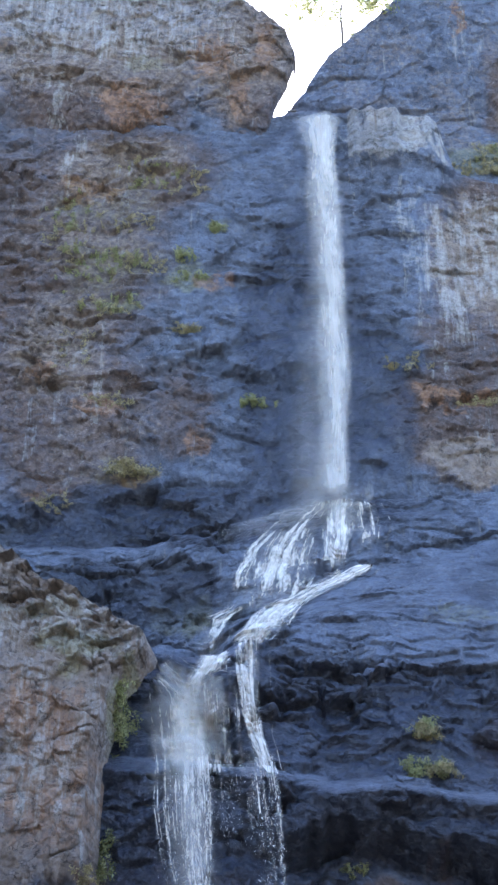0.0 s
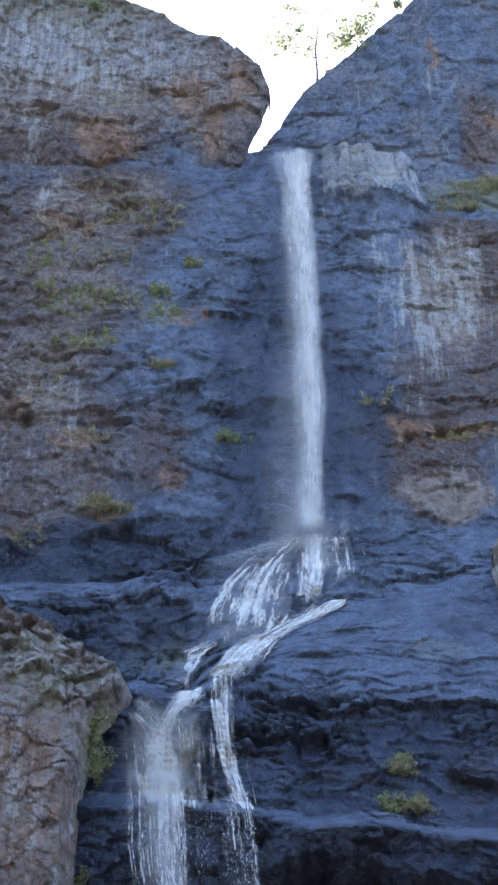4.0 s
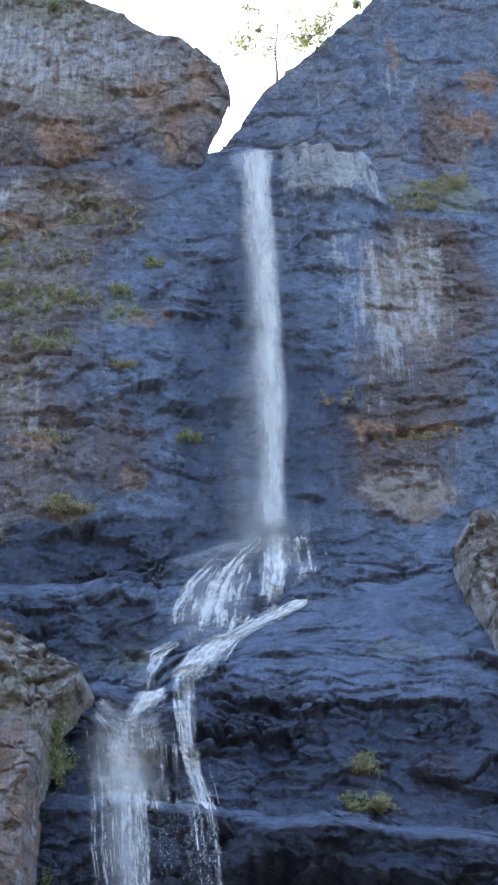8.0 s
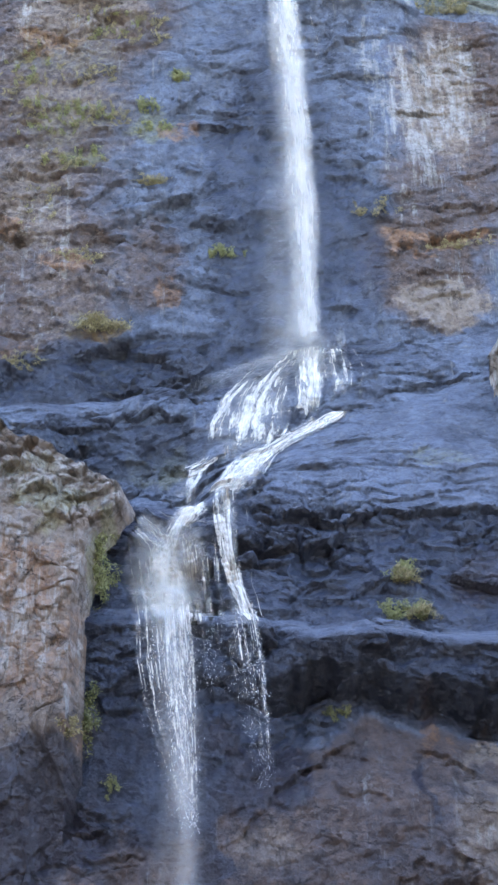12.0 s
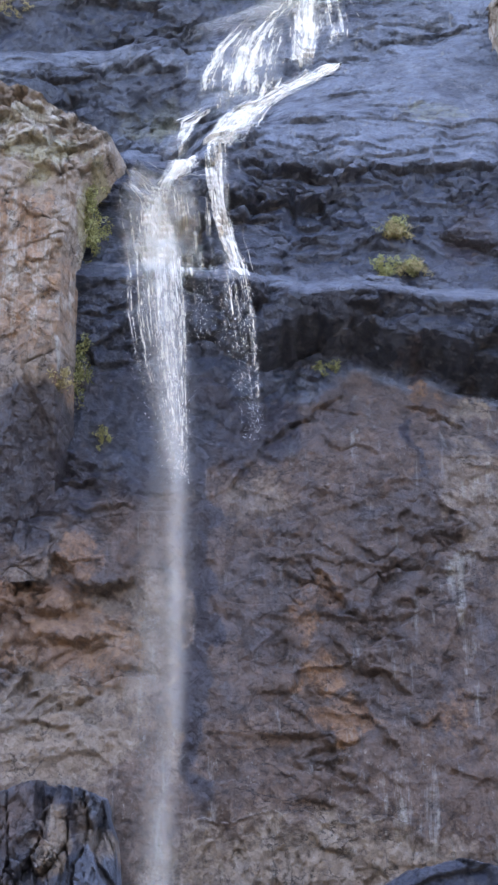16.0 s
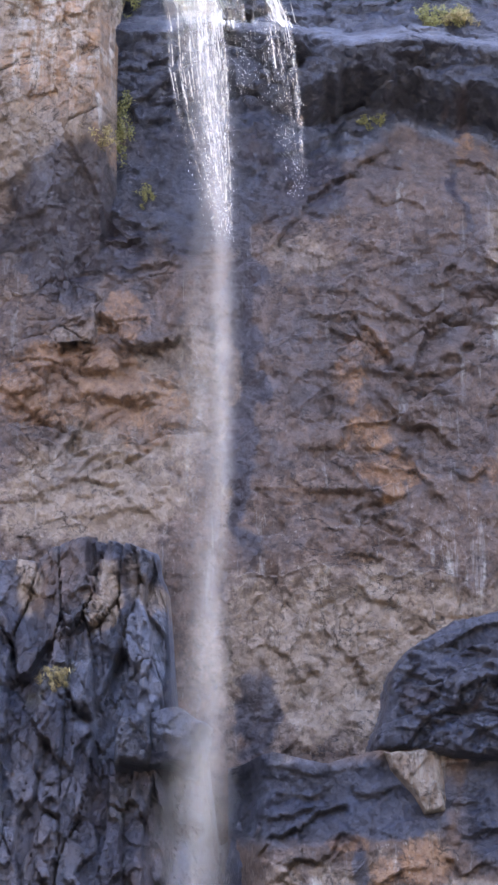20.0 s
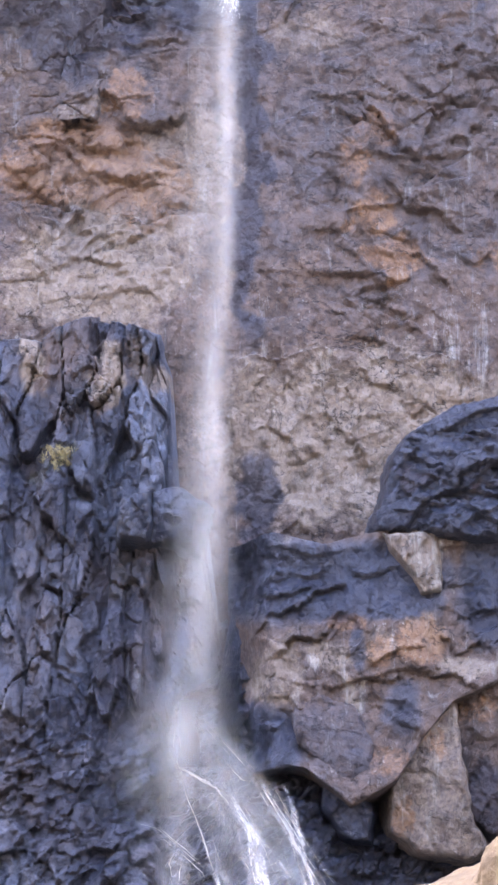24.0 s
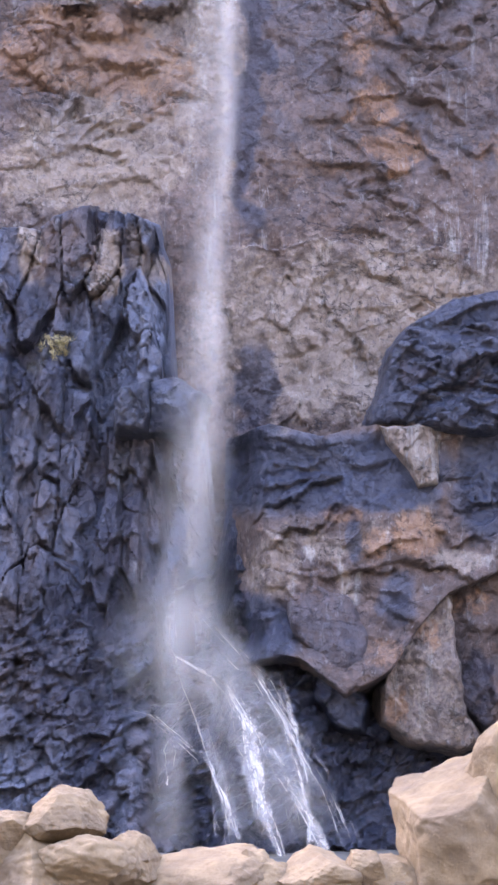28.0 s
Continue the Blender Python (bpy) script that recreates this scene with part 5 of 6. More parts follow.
def runnels(label, seed, count, width, faces, left, right, material=None, off=0.1, top=0.0, veil=0.0, body=(0.6, 1.0), wander=0.12, sheets=(), tail=0.12, froth=0, full=1.0, rag=(0.75, 1.0), fine=(0.012, 0.04)):
    """Water that runs down the rock between two lines: sheets with gaps in them, and strands that each begin a little lower or higher."""
    ob = tagged(new("cascade", None), label, "waterfall")
    pick = random.Random(seed)

    def depth(more):
        return faces if callable(faces) else on_face(*faces, off=off + more)

    for i in range(count):
        f = (i + pick.uniform(-1, 2)) / count
        bow = pick.uniform(-1, 1) * wander
        w, a, b = width * pick.choice((0.25, 0.35, 0.5, 0.8, 1.3, 2.0)), pick.uniform(0, top), 1 - pick.uniform(0, tail)

        def side(s, sign, f=f, w=w, a=a, b=b, i=i, bow=bow):
            q = a + (b - a) * s
            (xl, zl), (xr, zr) = left(q), right(q)
            x, z = xl + (xr - xl) * f, zl + (zr - zl) * f
            return x + bow * np.sin(3.14 * s) + wander * fbm(s * 2.6 + 7 * i, s * 0 + seed, seed, 4) + sign * w * (0.6 + 0.7 * vnoise(s * 7 + i, s * 0, seed + 3)), z
        strip("strand", ob, material or RUNNEL, lambda s: side(s, -1), lambda s: side(s, 1), depth(0), 80, 6, pick.uniform(*body), 0.04, fade=(0.05, 0.06))
    for i, full in enumerate(sheets):
        strip("sheet", ob, SLIDE, between(left, right, -0.04, 0.1, seed + i), between(left, right, 1.04, 0.1, seed + 7 + i), depth(0.03 * i), 90, 30, full, 0.05, soft=0.45, fade=(0.03, 0.05))
    if froth:
        strands = [((i + pick.random()) / froth, pick.uniform(*fine), pick.uniform(0, top), pick.uniform(*rag), pick.uniform(0.6, 1.2)) for i in range(froth)]

        def density(s, w):
            total = 0 * s * w
            for i, (f, wide, a, b, much) in enumerate(strands):
                middle = f + 0.05 * fbm(s * 3 + 5 * i, s * 0 + seed, seed, 3)
                amount = much * ramp(s, a - 0.03, a + 0.04) * (1 - ramp(s, b - 0.18, b)) * (0.75 + 0.45 * vnoise(s * 9 + 3 * i, s * 0, seed + 2))
                near = (w - middle) / (wide * (0.6 + 1.3 * s))
                total = total + amount * np.exp(-near * near) + 0.3 * amount * np.exp(-0.12 * near * near)
            return np.clip(full * total, 0, 1.4)
        strip("sheet", ob, SLIDE, left, right, depth(0.02), 150, 150, density, 0.05, soft=0.25, fade=(0.02, 0.04))
    if veil:
        strip("veil", ob, MIST, left, right, depth(0.05), 60, 24, veil, 0.05, soft=0.7, fade=(0.1, 0.12))
    return ob


MID = ("cliff_middle",)
veil_left, veil_right = course((1.99, 44.49), (0.84, 43.51), (-0.14, 42.4), (-0.88, 41.3), (-1.3, 39.9), (-1.37, 38.7), (-1.22, 37.8)), course((2.69, 44.47), (2.01, 43.1), (1.7, 41.9), (1.58, 40.8), (1.51, 40.0), (1.4, 39.3), (1.1, 38.6))
runnels("white veil of water sliding over a rounded rock", 5, 3, 0.05, MID, veil_left, veil_right, top=0.3, veil=0.2, material=SLIDE, body=(0.4, 0.6), wander=0.2, froth=12, full=0.9, rag=(0.75, 1.15), tail=0.3, fine=(0.012, 0.035))
runnels("dense white core of the plunge", 21, 6, 0.12, MID, course((1.88, 44.39), (1.84, 41.90), (1.86, 40.11)), course((2.85, 44.43), (2.69, 41.88), (2.43, 39.95)), material=SLIDE, body=(0.3, 0.6), wander=0.08, veil=0.75, top=0.1, froth=7, full=1.0, rag=(0.9, 1.05), fine=(0.04, 0.1))
runnels("thin trickles beside the plunge", 6, 1, 0.03, MID, course((2.85, 44.2), (2.95, 42.4), (2.91, 40.66)), course((3.45, 44.1), (3.75, 42.4), (3.62, 41.0)), material=SLIDE, body=(0.3, 0.5), froth=6, full=0.75, rag=(0.5, 1.0), top=0.15, fine=(0.03, 0.07), veil=0.15)
runnels("white stream in a slanting rock channel", 7, 7, 0.12, MID, course((3.37, 40.21), (2.04, 39.46), (0.83, 38.76), (-0.18, 38.36), (-0.84, 36.63), (-1.20, 35.79)), course((3.39, 39.75), (2.20, 38.75), (1.00, 37.88), (0.64, 36.78), (0.46, 35.54), (-0.64, 34.32)), veil=0.7, body=(0.8, 1.2), material=SLIDE, sheets=(0.55,), froth=8, full=0.8, rag=(0.95, 1.2), fine=(0.03, 0.09))
runnels("thin white water over a dark rounded rock", 8, 2, 0.04, MID, course((-1.21, 38.70), (-2.15, 38.4), (-2.66, 36.3)), course((-0.83, 38.27), (-1.38, 37.9), (-1.61, 35.8)), veil=0.2, material=SLIDE, body=(0.3, 0.5), froth=9, full=0.6, rag=(0.7, 1.02), top=0.15, fine=(0.02, 0.06))
TIER = ("cliff_middle", "cliff_ledge")
runnels("broad white cascade over the lower step", 9, 5, 0.08, TIER, course((-3.53, 32.53), (-3.55, 32.07), (-3.58, 31.71), (-3.44, 30.82), (-3.17, 28.61)), course((-3.06, 33.72), (-2.10, 32.91), (-1.26, 32.59), (-1.12, 31.11), (-0.87, 28.67)), top=0.04, veil=0.55, body=(0.7, 1.2), material=SLIDE, wander=0.12, sheets=(0.2,), tail=0.03, froth=16, full=1.1, rag=(0.95, 1.2), fine=(0.015, 0.05))
runnels("bright slanting stream over the lower step", 22, 6, 0.13, TIER, course((-1.55, 35.51), (-2.39, 32.90), (-2.78, 31.90), (-2.77, 30.85), (-2.68, 28.61)), course((-1.13, 33.73), (-1.77, 32.93), (-2.13, 31.94), (-1.84, 30.88), (-1.34, 28.64)), veil=0.9, body=(0.9, 1.4), material=SLIDE, wander=0.08, sheets=(0.8, 0.6), tail=0.03)
runnels("narrow white cascade over the lower step", 10, 3, 0.06, TIER, course((-1.11, 35.48), (-1.02, 33.02), (-0.87, 31.74), (-0.62, 30.51), (-0.21, 28.73)), course((-0.34, 34.54), (-0.31, 33.03), (-0.28, 31.75), (-0.14, 30.52), (0.36, 28.66)), veil=0.45, material=SLIDE, body=(0.5, 0.9), tail=0.03, froth=9, full=0.9, rag=(0.95, 1.2), fine=(0.02, 0.07))
runnels("thin trickles between two cascades", 11, 4, 0.03, TIER, course((-1.95, 33.36), (-1.72, 28.64)), course((-0.95, 33.27), (-0.61, 28.70)), body=(0.2, 0.4), tail=0.03, material=SLIDE, froth=12, full=0.42, rag=(0.8, 1.2), top=0.4, fine=(0.01, 0.03))


def rain(label, seed, count, width, left, right, depth, body=(0.5, 0.9), drops=0, short=0.5, crowd=1.0):
    """Strands that fall free from a ledge and break up into drops."""
    ob = tagged(new("cascade", None), label, "waterfall")
    pick = random.Random(seed)
    for i in range(count):
        f, w, b = ((i + pick.random()) / count) ** crowd, width * pick.uniform(0.4, 1.3), 1 - short * pick.random()

        def side(s, sign, f=f, w=w, b=b, i=i):
            (xl, zl), (xr, zr) = left(s * b), right(s * b)
            return xl + (xr - xl) * f + sign * w * (0.7 + 0.4 * vnoise(s * 14 + i, s * 0, seed)), zl + (zr - zl) * f
        strip("strand", ob, DROPS, lambda s: side(s, -1), lambda s: side(s, 1), depth, 60, 4, lambda s, w_, p=pick.uniform(*body) * (0.55 + 0.45 * f): p * (1 - 0.5 * s), 0.03)
    if drops:
        q = np.random.RandomState(seed)
        s, f = q.rand(drops) ** 0.8, np.clip(0.5 + 0.3 * q.randn(drops), 0, 1) ** crowd
        (xl, zl), (xr, zr) = left(s), right(s)
        x, z = xl + (xr - xl) * f + q.normal(0, 0.06, drops), zl + (zr - zl) * f
        y = depth(x, z, s) + q.normal(0, 0.25, drops)
        r = 0.003 + 0.0045 * q.rand(drops) ** 2
        pts = np.array([(1, 0, 0), (-1, 0, 0), (0, 1, 0), (0, -1, 0), (0, 0, 4.5), (0, 0, -4.5)])
        verts = (np.stack([x, y, z], 1)[:, None, :] + pts * r[:, None, None]).reshape(-1, 3)
        tris = np.array([(0, 2, 4), (2, 1, 4), (1, 3, 4), (3, 0, 4), (2, 0, 5), (1, 2, 5), (3, 1, 5), (0, 3, 5)])
        faces = (np.arange(drops)[:, None, None] * 6 + tris).reshape(-1, 3)
        mesh = bpy.data.meshes.new("spatter")
        mesh.from_pydata(verts.tolist(), [], faces.tolist())
        mesh.materials.append(FOAM)
        part = new("spatter", mesh)
        part.parent = ob
        tagged(part, kind="stuff")
    return ob


def ledge_drop(x, z, s):
    return 48.55 - 0.5 * np.sqrt(np.clip((29 - z) / 8, 0, 3))


rain("white water breaking up as it leaves the ledge", 12, 40, 0.06, course((-3.33, 29.26), (-3.25, 27.37), (-2.91, 25.60), (-2.32, 23.89), (-1.96, 22.23)), course((-1.68, 29.25), (-1.51, 27.36), (-1.44, 25.60), (-1.42, 23.89), (-1.41, 22.23)), ledge_drop, drops=1000, body=(0.8, 1.3), crowd=0.5)
rain("thin strands of water falling from the ledge into drops", 13, 22, 0.045, course((-0.68, 29.28), (-0.48, 27.36), (-0.25, 25.59), (0.12, 23.54)), course((0.15, 29.28), (0.40, 27.35), (0.48, 25.59), (0.57, 23.54)), ledge_drop, drops=550, short=0.7)
rain("fine drips falling from the ledge", 14, 14, 0.025, course((-1.72, 28.56), (-1.60, 26.47)), course((-0.63, 28.56), (-0.48, 26.29)), ledge_drop, drops=220, body=(0.35, 0.6))
rain("thin trickle beside the upper plume", 15, 3, 0.05, course((2.71, 62.31), (3.06, 61.37), (3.05, 59.63)), course((2.99, 62.31), (3.22, 61.37), (3.20, 59.31)), lambda x, z, s: FACES["cliff_upper"](x, z) - 0.06, short=0.1)

def BASE(x, z, s):
    """Water that leaps over the broken rocks at the foot."""
    return np.minimum(footing_depth(x, z), column_depth(x, z)) - 0.55 + 0.1 * fbm(x * 1.5, z * 1.5, 19, 2)

runnels("thin white veil spreading over the dark rocks", 16, 12, 0.06, BASE, course((-2.99, 4.64), (-2.90, 3.33), (-2.36, 2.04), (-1.81, 0.54), (-1.54, -1.02)), course((-2.21, 4.65), (-0.96, 3.33), (0.07, 1.78), (0.75, 0.41), (1.37, -1.07)), top=0.4, veil=0.6, wander=0.3, body=(0.4, 0.8), material=FALL)
runnels("white strand of water leaping down the dark rocks", 60, 7, 0.07, BASE, course((-2.56, 4.65), (-1.59, 3.53), (-0.73, 2.68), (0.02, 1.41), (0.74, 0.16), (1.35, -1.30)), course((-2.38, 4.65), (-1.37, 3.53), (-0.46, 2.68), (0.32, 1.41), (1.10, 0.15), (1.74, -1.31)), top=0.25, wander=0.14, body=(0.4, 0.75), tail=0.04, material=SLIDE)
runnels("white strand of water leaping down the dark rocks", 61, 7, 0.07, BASE, course((-2.44, 3.07), (-1.54, 2.49), (-1.00, 1.53), (-0.28, 0.67), (0.20, -0.18), (0.85, -1.51)), course((-2.32, 3.07), (-1.39, 2.49), (-0.83, 1.53), (-0.09, 0.67), (0.41, -0.19), (1.10, -1.52)), top=0.25, wander=0.14, body=(0.4, 0.75), tail=0.04, material=DROPS)
runnels("white strand of water leaping down the dark rocks", 62, 7, 0.07, BASE, course((-2.83, 3.20), (-1.80, 2.62), (-1.13, 1.78), (-0.84, 0.43), (-0.66, -0.41), (-0.13, -1.60)), course((-2.72, 3.20), (-1.65, 2.62), (-0.96, 1.78), (-0.65, 0.43), (-0.45, -0.41), (0.11, -1.61)), top=0.25, wander=0.14, body=(0.4, 0.75), tail=0.04, material=DROPS)
runnels("white strand of water leaping down the dark rocks", 63, 7, 0.07, BASE, course((-4.10, 2.00), (-3.23, 1.76), (-2.67, 1.28), (-2.05, 0.79), (-1.67, -0.06), (-1.30, -1.37)), course((-3.97, 2.00), (-3.08, 1.76), (-2.48, 1.28), (-1.83, 0.79), (-1.43, -0.06), (-1.03, -1.36)), top=0.25, wander=0.14, body=(0.4, 0.75), tail=0.04, material=SLIDE)
runnels("white strand of water leaping down the dark rocks", 64, 7, 0.07, BASE, course((-2.58, 4.39), (-1.27, 2.81), (-0.44, 2.74), (-0.11, 1.66), (0.29, 0.42), (0.45, -1.26)), course((-2.49, 4.39), (-1.16, 2.81), (-0.31, 2.74), (0.04, 1.66), (0.46, 0.42), (0.64, -1.27)), top=0.25, wander=0.14, body=(0.4, 0.75), tail=0.04, material=DROPS)
runnels("white strand of water leaping down the dark rocks", 65, 7, 0.07, BASE, course((-2.75, 1.28), (-2.69, 0.91), (-2.77, 0.17)), course((-2.70, 1.28), (-2.61, 0.91), (-2.67, 0.17)), top=0.25, wander=0.14, body=(0.4, 0.75), tail=0.04, material=SLIDE)
foot = waterfall("white column of water and spray at the foot of the fall")
foot_left, foot_right = course((-2.88, 5.03), (-3.03, 3.28), (-3.15, 1.41), (-3.18, -1.40)), course((-2.12, 5.03), (-2.05, 3.27), (-2.03, 1.41), (-1.95, -1.40))
strip("sheet", foot, FALL, between(foot_left, foot_right, 0.1, 0.06, 40), between(foot_left, foot_right, 0.9, 0.06, 45), lambda x, z, s: 44.5 - 0.9 * s, 120, 14, 0.22, fade=(0.2, 0.1))
strip("spray", foot, MIST, foot_left, foot_right, lambda x, z, s: 44.4 - 0.9 * s, 100, 20, 0.45, soft=1.3, fade=(0.25, 0.1))
strip("spray", foot, MIST, course((-3.57, 5.41), (-3.93, 3.28), (-4.04, 0.80)), course((-1.68, 5.41), (-0.55, 3.27), (0.56, 0.79)), lambda x, z, s: 44.3 - 0.9 * s, 100, 20, lambda s, w: 0.5 - 0.3 * s, soft=1.6, fade=(0.35, 0.3))
strip("spray", upper, MIST, course((1.37, 43.69), (-0.22, 42.75), (-2.16, 41.66)), course((1.95, 43.11), (-0.03, 41.90), (-2.15, 40.65)), lambda x, z, s: 56.0 - 0.8 * s, 60, 12, lambda s, w: 0.75 * (1 - 0.7 * s), soft=1.4, fade=(0.25, 0.4))
strip("splash", upper, MIST, course((0.67, 44.37), (0.10, 42.45)), course((3.66, 44.45), (3.42, 42.55)), lambda x, z, s: 55.9 + 0 * x, 40, 14, 0.9, soft=1.4, fade=(0.6, 0.3))
strip("splash", foot, MIST, course((-4.04, 5.13), (-4.54, 1.82)), course((-1.22, 5.16), (-0.42, 1.87)), lambda x, z, s: 44.2 - 0.4 * s, 40, 16, 0.38, soft=1.5, fade=(0.5, 0.5))

# ---- plants ----
def foliage(name, count, size, radii, material, seed, clumps=9, thin=0.45):
    """Leaves gathered in clumps, with gaps between."""
    q = np.random.RandomState(seed)
    heart = q.normal(0, 0.5, (clumps, 3)) * radii
    verts, faces = [], []
    for i in range(count):
        c = heart[q.randint(clumps)] + q.normal(0, 0.24, 3) * radii
        u, v = q.normal(0, 1, 3), q.normal(0, 1, 3)
        u /= np.linalg.norm(u)
        v -= u * (u @ v)
        v /= np.linalg.norm(v)
        s = size * q.uniform(0.6, 1.3)
        k = len(verts)
        verts += [c - u * s, c + v * s * thin, c + u * s, c - v * s * thin]
        faces += [(k, k + 1, k + 2), (k, k + 2, k + 3)]
    mesh = bpy.data.meshes.new(name)
    mesh.from_pydata([tuple(v) for v in verts], [], faces)
    mesh.materials.append(material)
    return mesh


def limb(bm, a, b, ra, rb, sides=7):
    """A tapered piece of stem."""
    axis = Vector(b) - Vector(a)
    m = Matrix.Translation((Vector(a) + Vector(b)) / 2) @ axis.to_track_quat("Z", "Y").to_matrix().to_4x4()
    bmesh.ops.create_cone(bm, cap_ends=True, segments=sides, radius1=ra, radius2=rb, depth=axis.length * 1.04, matrix=m)


def part(name, data, parent, label=""):
    if isinstance(data, bmesh.types.BMesh):
        mesh = bpy.data.meshes.new(name)
        data.to_mesh(mesh)
        data.free()
        data = mesh
    ob = new(name, data)
    ob.parent = parent
    return tagged(ob, label)


def shrub(label, material, count, size, radii, seed, group=""):
    ob = tagged(new("shrub", None), label, "shrub", group)
    bm = bmesh.new()
    pick = random.Random(seed)
    for i in range(5):
        limb(bm, (0, 0.1, -0.5 * radii[2]), (pick.uniform(-0.6, 0.6) * radii[0], pick.uniform(-0.5, 0.3) * radii[1], pick.uniform(0.1, 0.7) * radii[2]), 0.02, 0.006, 5)
    stem = part("stem", bm, ob)
    stem.data.materials.append(BARK)
    part("crown", foliage("crown", count, size, np.array(radii), material, seed), ob)
    return ob


def on_rock(name, x, z, off=0.05):
    return pose(x, float(FACES[name](np.array([x]), np.array([z]))[0]) - off, z)


def scatter(mesh, name, count, spots, seed, low=0.7, high=1.4):
    """Many tufts of one plant on the rock inside spots (x, z, half width, half height), as one growth."""
    pick = random.Random(seed)
    base = np.array([v.co[:] for v in mesh.vertices])
    tris = np.array([f.vertices[:] for f in mesh.polygons])
    verts, faces = [], []
    for i in range(count):
        s = spots[i % len(spots)]
        a, r = pick.uniform(0, 6.283), math.sqrt(pick.random())
        k, c = pick.uniform(low, high), pick.uniform(-3, 3)
        px, pz = s[0] + s[2] * r * math.cos(a), s[1] + s[3] * r * math.sin(a)
        at = on_rock(name, px, pz).translation
        if abs(at.y - on_rock(name, s[0], s[1]).translation.y) > 1.2:
            continue
        turn_ = np.array(((math.cos(c), -math.sin(c), 0), (math.sin(c), math.cos(c), 0), (0, 0, 1)))
        faces.append(tris + len(base) * len(verts))
        verts.append(k * base @ turn_.T + np.array(at))
    return np.concatenate(verts), np.concatenate(faces)


def growth(name, label, material, *pieces):
    start, verts, faces = 0, [], []
    for v, f in pieces:
        verts.append(v)
        faces.append(f + start)
        start += len(v)
    mesh = bpy.data.meshes.new(name)
    mesh.from_pydata(np.concatenate(verts).tolist(), [], np.concatenate(faces).tolist())
    mesh.materials.append(material)
    return tagged(new(name, mesh), label, "grass", kind="stuff")


DRY = foliage("dry_tuft", 130, 0.12, np.array((0.42, 0.2, 0.2)), DRY_LEAF, 1, 7, 0.1)
GREEN = foliage("green_tuft", 150, 0.075, np.array((0.36, 0.2, 0.24)), MOSS_LEAF, 2, 8, 0.3)
growth("dry_grass", "dry yellow-brown grass growing on the ledges of the cliff", DRY_LEAF,
    scatter(DRY, "cliff_upper", 210, ((-5.49, 62.55, 1.42, 0.93), (-3.79, 61.88, 0.94, 0.92), (-7.85, 59.57, 1.16, 1.23), (-5.62, 59.13, 0.92, 0.56), (-7.19, 57.19, 1.59, 1.03), (-5.11, 56.61, 1.13, 0.66), (-6.51, 54.28, 1.33, 0.64), (-8.90, 58.50, 0.92, 2.10), (-3.56, 52.86, 0.55, 0.18), (-7.85, 52.03, 1.08, 1.88), (-6.12, 49.29, 0.84, 0.43), (-5.03, 45.72, 0.82, 0.33), (-7.94, 44.18, 0.80, 0.39), (5.12, 51.11, 1.29, 0.28), (8.03, 49.47, 1.27, 0.22)), 4, 0.3, 0.8),
    scatter(DRY, "cliff_ridge", 70, ((10.17, 69.01, 1.32, 0.84), (9.01, 67.58, 1.30, 0.37), (11.00, 69.61, 0.80, 0.85)), 6, 0.5, 1.1),
    scatter(DRY, "cliff_middle", 12, ((4.92, 29.59, 0.49, 0.19), (4.53, 31.06, 0.17, 0.23)), 9, 0.7, 1.1),
    scatter(DRY, "cliff_columns", 14, ((-5.64, 10.52, 0.19, 0.36), (-5.33, 14.87, 0.88, 0.15)), 11, 0.5, 0.9),
)
growth("green_plants", "low olive-green plants growing from cracks in the cliff", MOSS_LEAF,
    scatter(GREEN, "cliff_upper", 130, ((-5.24, 62.37, 1.18, 0.73), (-7.42, 57.18, 1.13, 0.67), (-5.92, 56.91, 1.13, 0.84), (-3.44, 57.16, 0.79, 0.27), (-3.61, 55.99, 0.90, 0.33), (-6.30, 54.44, 1.33, 0.58), (-2.37, 58.86, 0.23, 0.18), (-8.57, 59.89, 0.93, 1.43), (-0.63, 49.22, 0.84, 0.18), (-7.53, 55.86, 1.34, 0.99)), 5, 0.3, 0.75),
    scatter(GREEN, "cliff_ridge", 10, ((10.17, 69.01, 1.58, 0.84), (10.82, 69.05, 1.05, 0.84)), 7, 0.5, 1.0),
    scatter(GREEN, "cliff_middle", 26, ((4.53, 31.06, 0.23, 0.31), (4.67, 29.59, 0.65, 0.22), (4.27, 29.59, 0.42, 0.30)), 8, 0.5, 0.9),
    scatter(GREEN, "cliff_rib", 26, ((-4.17, 30.86, 0.26, 0.75), (-4.20, 30.25, 0.32, 0.56), (-7.06, 39.20, 0.38, 0.18)), 10, 0.6, 1.0),
    scatter(GREEN, "cliff_lower", 14, ((2.44, 26.74, 0.32, 0.21), (-3.80, 24.19, 0.23, 0.34)), 12, 0.3, 0.55),
)

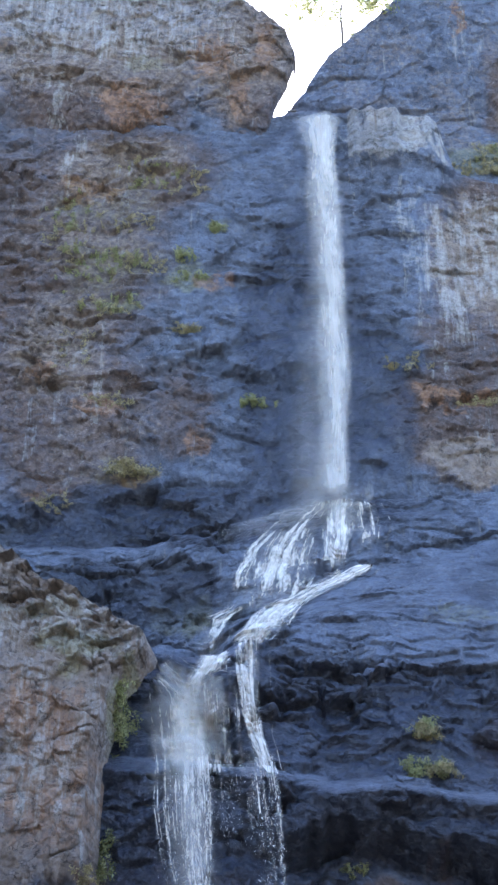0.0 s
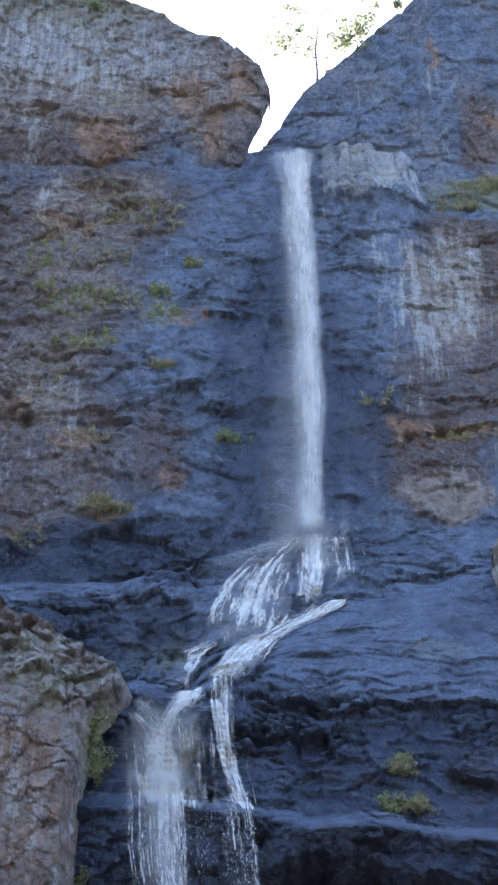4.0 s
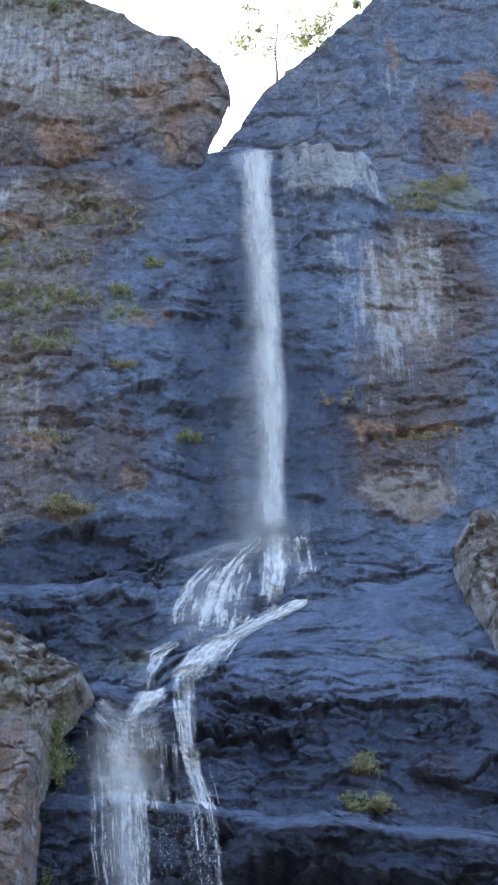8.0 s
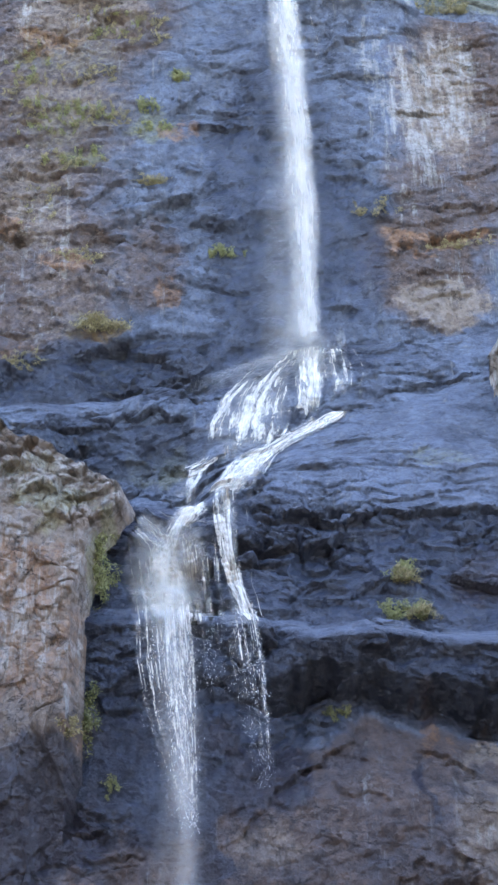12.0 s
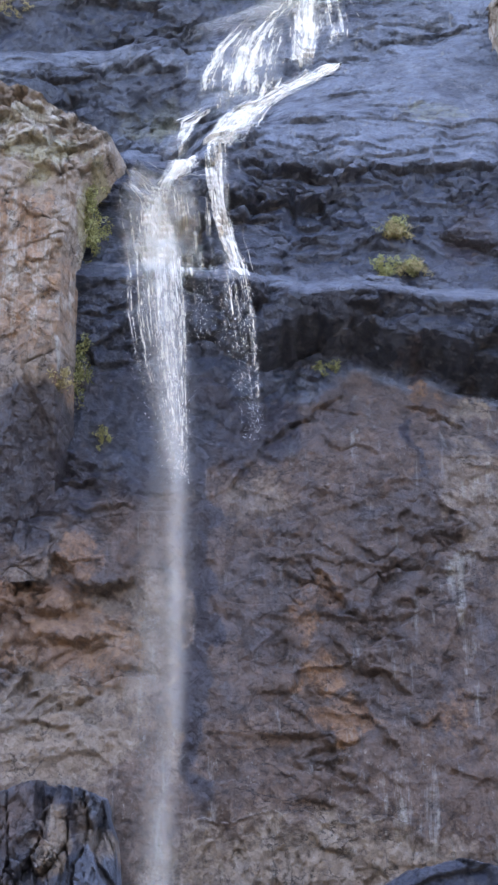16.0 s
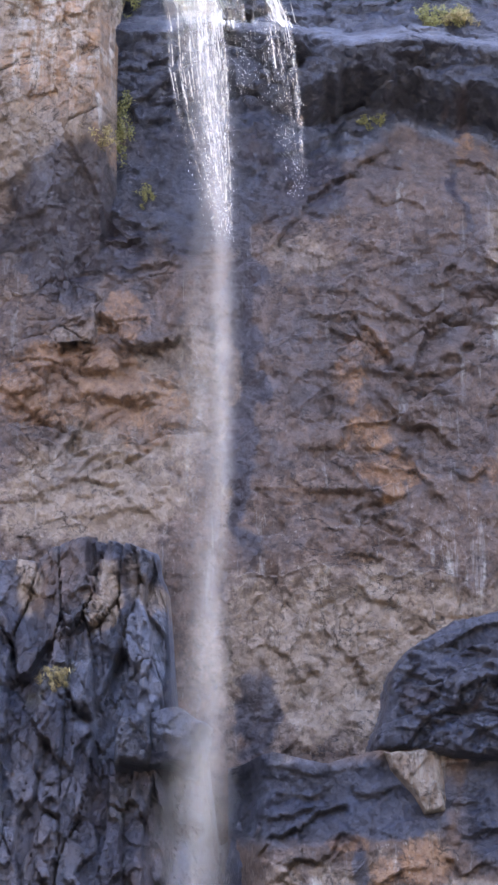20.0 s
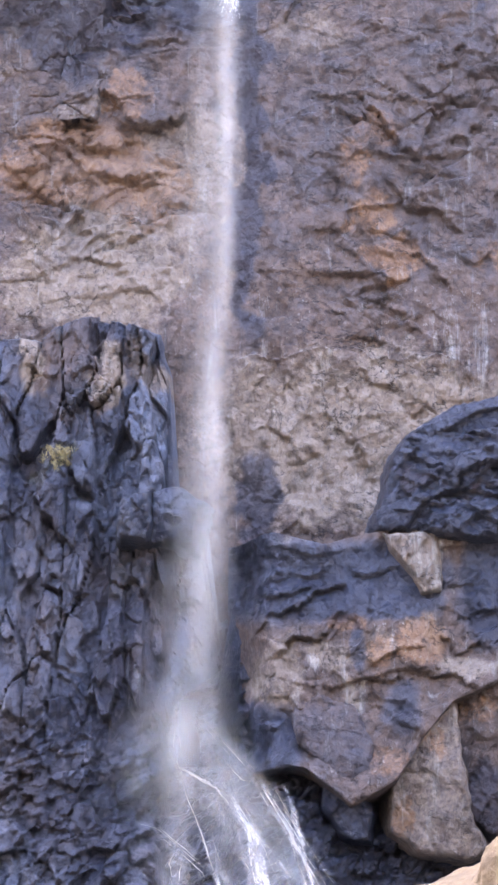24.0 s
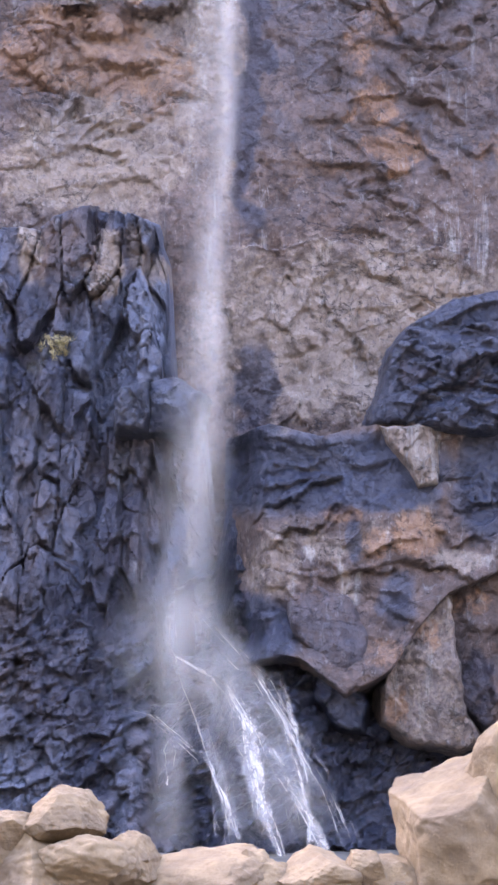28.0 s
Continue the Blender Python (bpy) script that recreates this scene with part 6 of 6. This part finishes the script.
bush = shrub("rounded ochre shrub on the cliff", DRY_LEAF, 1500, 0.05, (0.75, 0.35, 0.33), 3)
bush.matrix_world = on_rock("cliff_upper", -5.14, 45.68, 0.25)
creeper = shrub("dark green leafy shrub hanging beside the falls", LEAF, 900, 0.05, (0.3, 0.25, 0.75), 5)
creeper.matrix_world = on_rock("cliff_lower", -4.36, 25.99, 0.5)
fern = shrub("yellow-green shrub on the tan rock", DRY_LEAF, 500, 0.045, (0.35, 0.2, 0.3), 6)
fern.matrix_world = on_rock("cliff_rib", -4.88, 25.13, 0.2)
for seed, x, z, wide, tall in ((11, 8.80, 87.14, 0.97, 0.78), (12, 7.97, 85.52, 0.39, 0.39), (13, 9.94, 88.16, 0.61, 0.49), (21, 11.61, 88.58, 0.85, 0.54), (22, 12.55, 89.26, 0.54, 0.44), (23, 4.48, 81.37, 0.54, 0.49), (24, 5.21, 82.53, 0.61, 0.34), (25, 5.96, 83.85, 0.54, 0.29), (26, 3.68, 78.70, 0.24, 0.19), (27, 7.28, 84.23, 0.34, 0.24)):
    top = shrub("green bush on the rim of the ridge against the sky", LEAF, int(330 * wide + 520 * tall), 0.085, (wide, wide, tall), seed, "rim bushes")
    top.matrix_world = pose(x, 64.6, z)
for seed, x, z, wide in ((14, -6.60, 78.48, 0.28), (15, -9.56, 79.42, 0.35), (16, -7.35, 77.03, 0.4), (17, -2.88, 74.27, 0.25)):
    top = shrub("small scrubby bush on the rim of the buttress", LEAF, 300, 0.08, (wide, wide, wide), seed, "rim scrub")
    top.matrix_world = pose(x, 58.6, z - 0.9)


def slender_tree():
    """A thin, sparse tree that leans out over the gap."""
    tree = tagged(new("tree", None), "slender sparse tree on the ridge against the sky", "tree")
    tree.matrix_world = pose(3.1, 64.3, 77.2) @ Matrix.Diagonal((1.1, 1.1, 1.5, 1))
    bm = bmesh.new()
    ps = [Vector(p) for p in ((0, 0, -0.4), (0.03, 0, 0.9), (-0.05, 0.05, 2.0), (0.1, 0.05, 3.2), (0.05, 0.1, 4.2))]
    for i in range(4):
        limb(bm, ps[i], ps[i + 1], 0.075 - 0.015 * i, 0.06 - 0.015 * i)
    trunk = part("trunk", bm, tree)
    trunk.data.materials.append(BARK)
    pick = random.Random(4)
    tips = []
    for i in range(28):
        at = ps[1].lerp(ps[4], 0.1 + 0.9 * i / 27)
        side = -1 if i % 2 else 1
        tip = at + Vector((side * pick.uniform(0.2, 2.1) + (0.4 if side > 0 else 0), pick.uniform(-0.8, 0.8), pick.uniform(-0.1, 0.5)))
        bm = bmesh.new()
        bend = at.lerp(tip, 0.5) + Vector((0, 0, 0.18))
        limb(bm, at, bend, 0.022, 0.014, 5)
        limb(bm, bend, tip, 0.014, 0.006, 5)
        arm = part("branch", bm, tree)
        arm.data.materials.append(BARK)
        tips.append(tip)
    q = np.random.RandomState(8)
    verts, faces = [], []
    for tip in tips:
        mesh = foliage("leaf", q.randint(40, 95), 0.09, np.array((0.5, 0.5, 0.24)), LEAF, q.randint(999), 6)
        k = len(verts)
        verts += [tuple(v.co + tip) for v in mesh.vertices]
        faces += [tuple(i + k for i in f.vertices) for f in mesh.polygons]
        bpy.data.meshes.remove(mesh)
    crown = bpy.data.meshes.new("crown")
    crown.from_pydata(verts, [], faces)
    crown.materials.append(LEAF)
    tagged(part("crown", crown, tree), kind="stuff")
    return tree


slender_tree()


def twig(label, a, b, drop):
    ob = tagged(new("branch", None), label, "branch")
    bm = bmesh.new()
    a, b = Vector(a), Vector(b)
    mid = a.lerp(b, 0.5) - Vector((0, 0, drop))
    limb(bm, a, mid, 0.05, 0.035, 6)
    limb(bm, mid, b, 0.035, 0.02, 6)
    stem = part("stem", bm, ob)
    stem.data.materials.append(BARK)
    return ob


twig("bare dead branch lodged across the gap", (0.83, 64.01, 72.72), (0.05, 60.5, 69.3), 0.25)
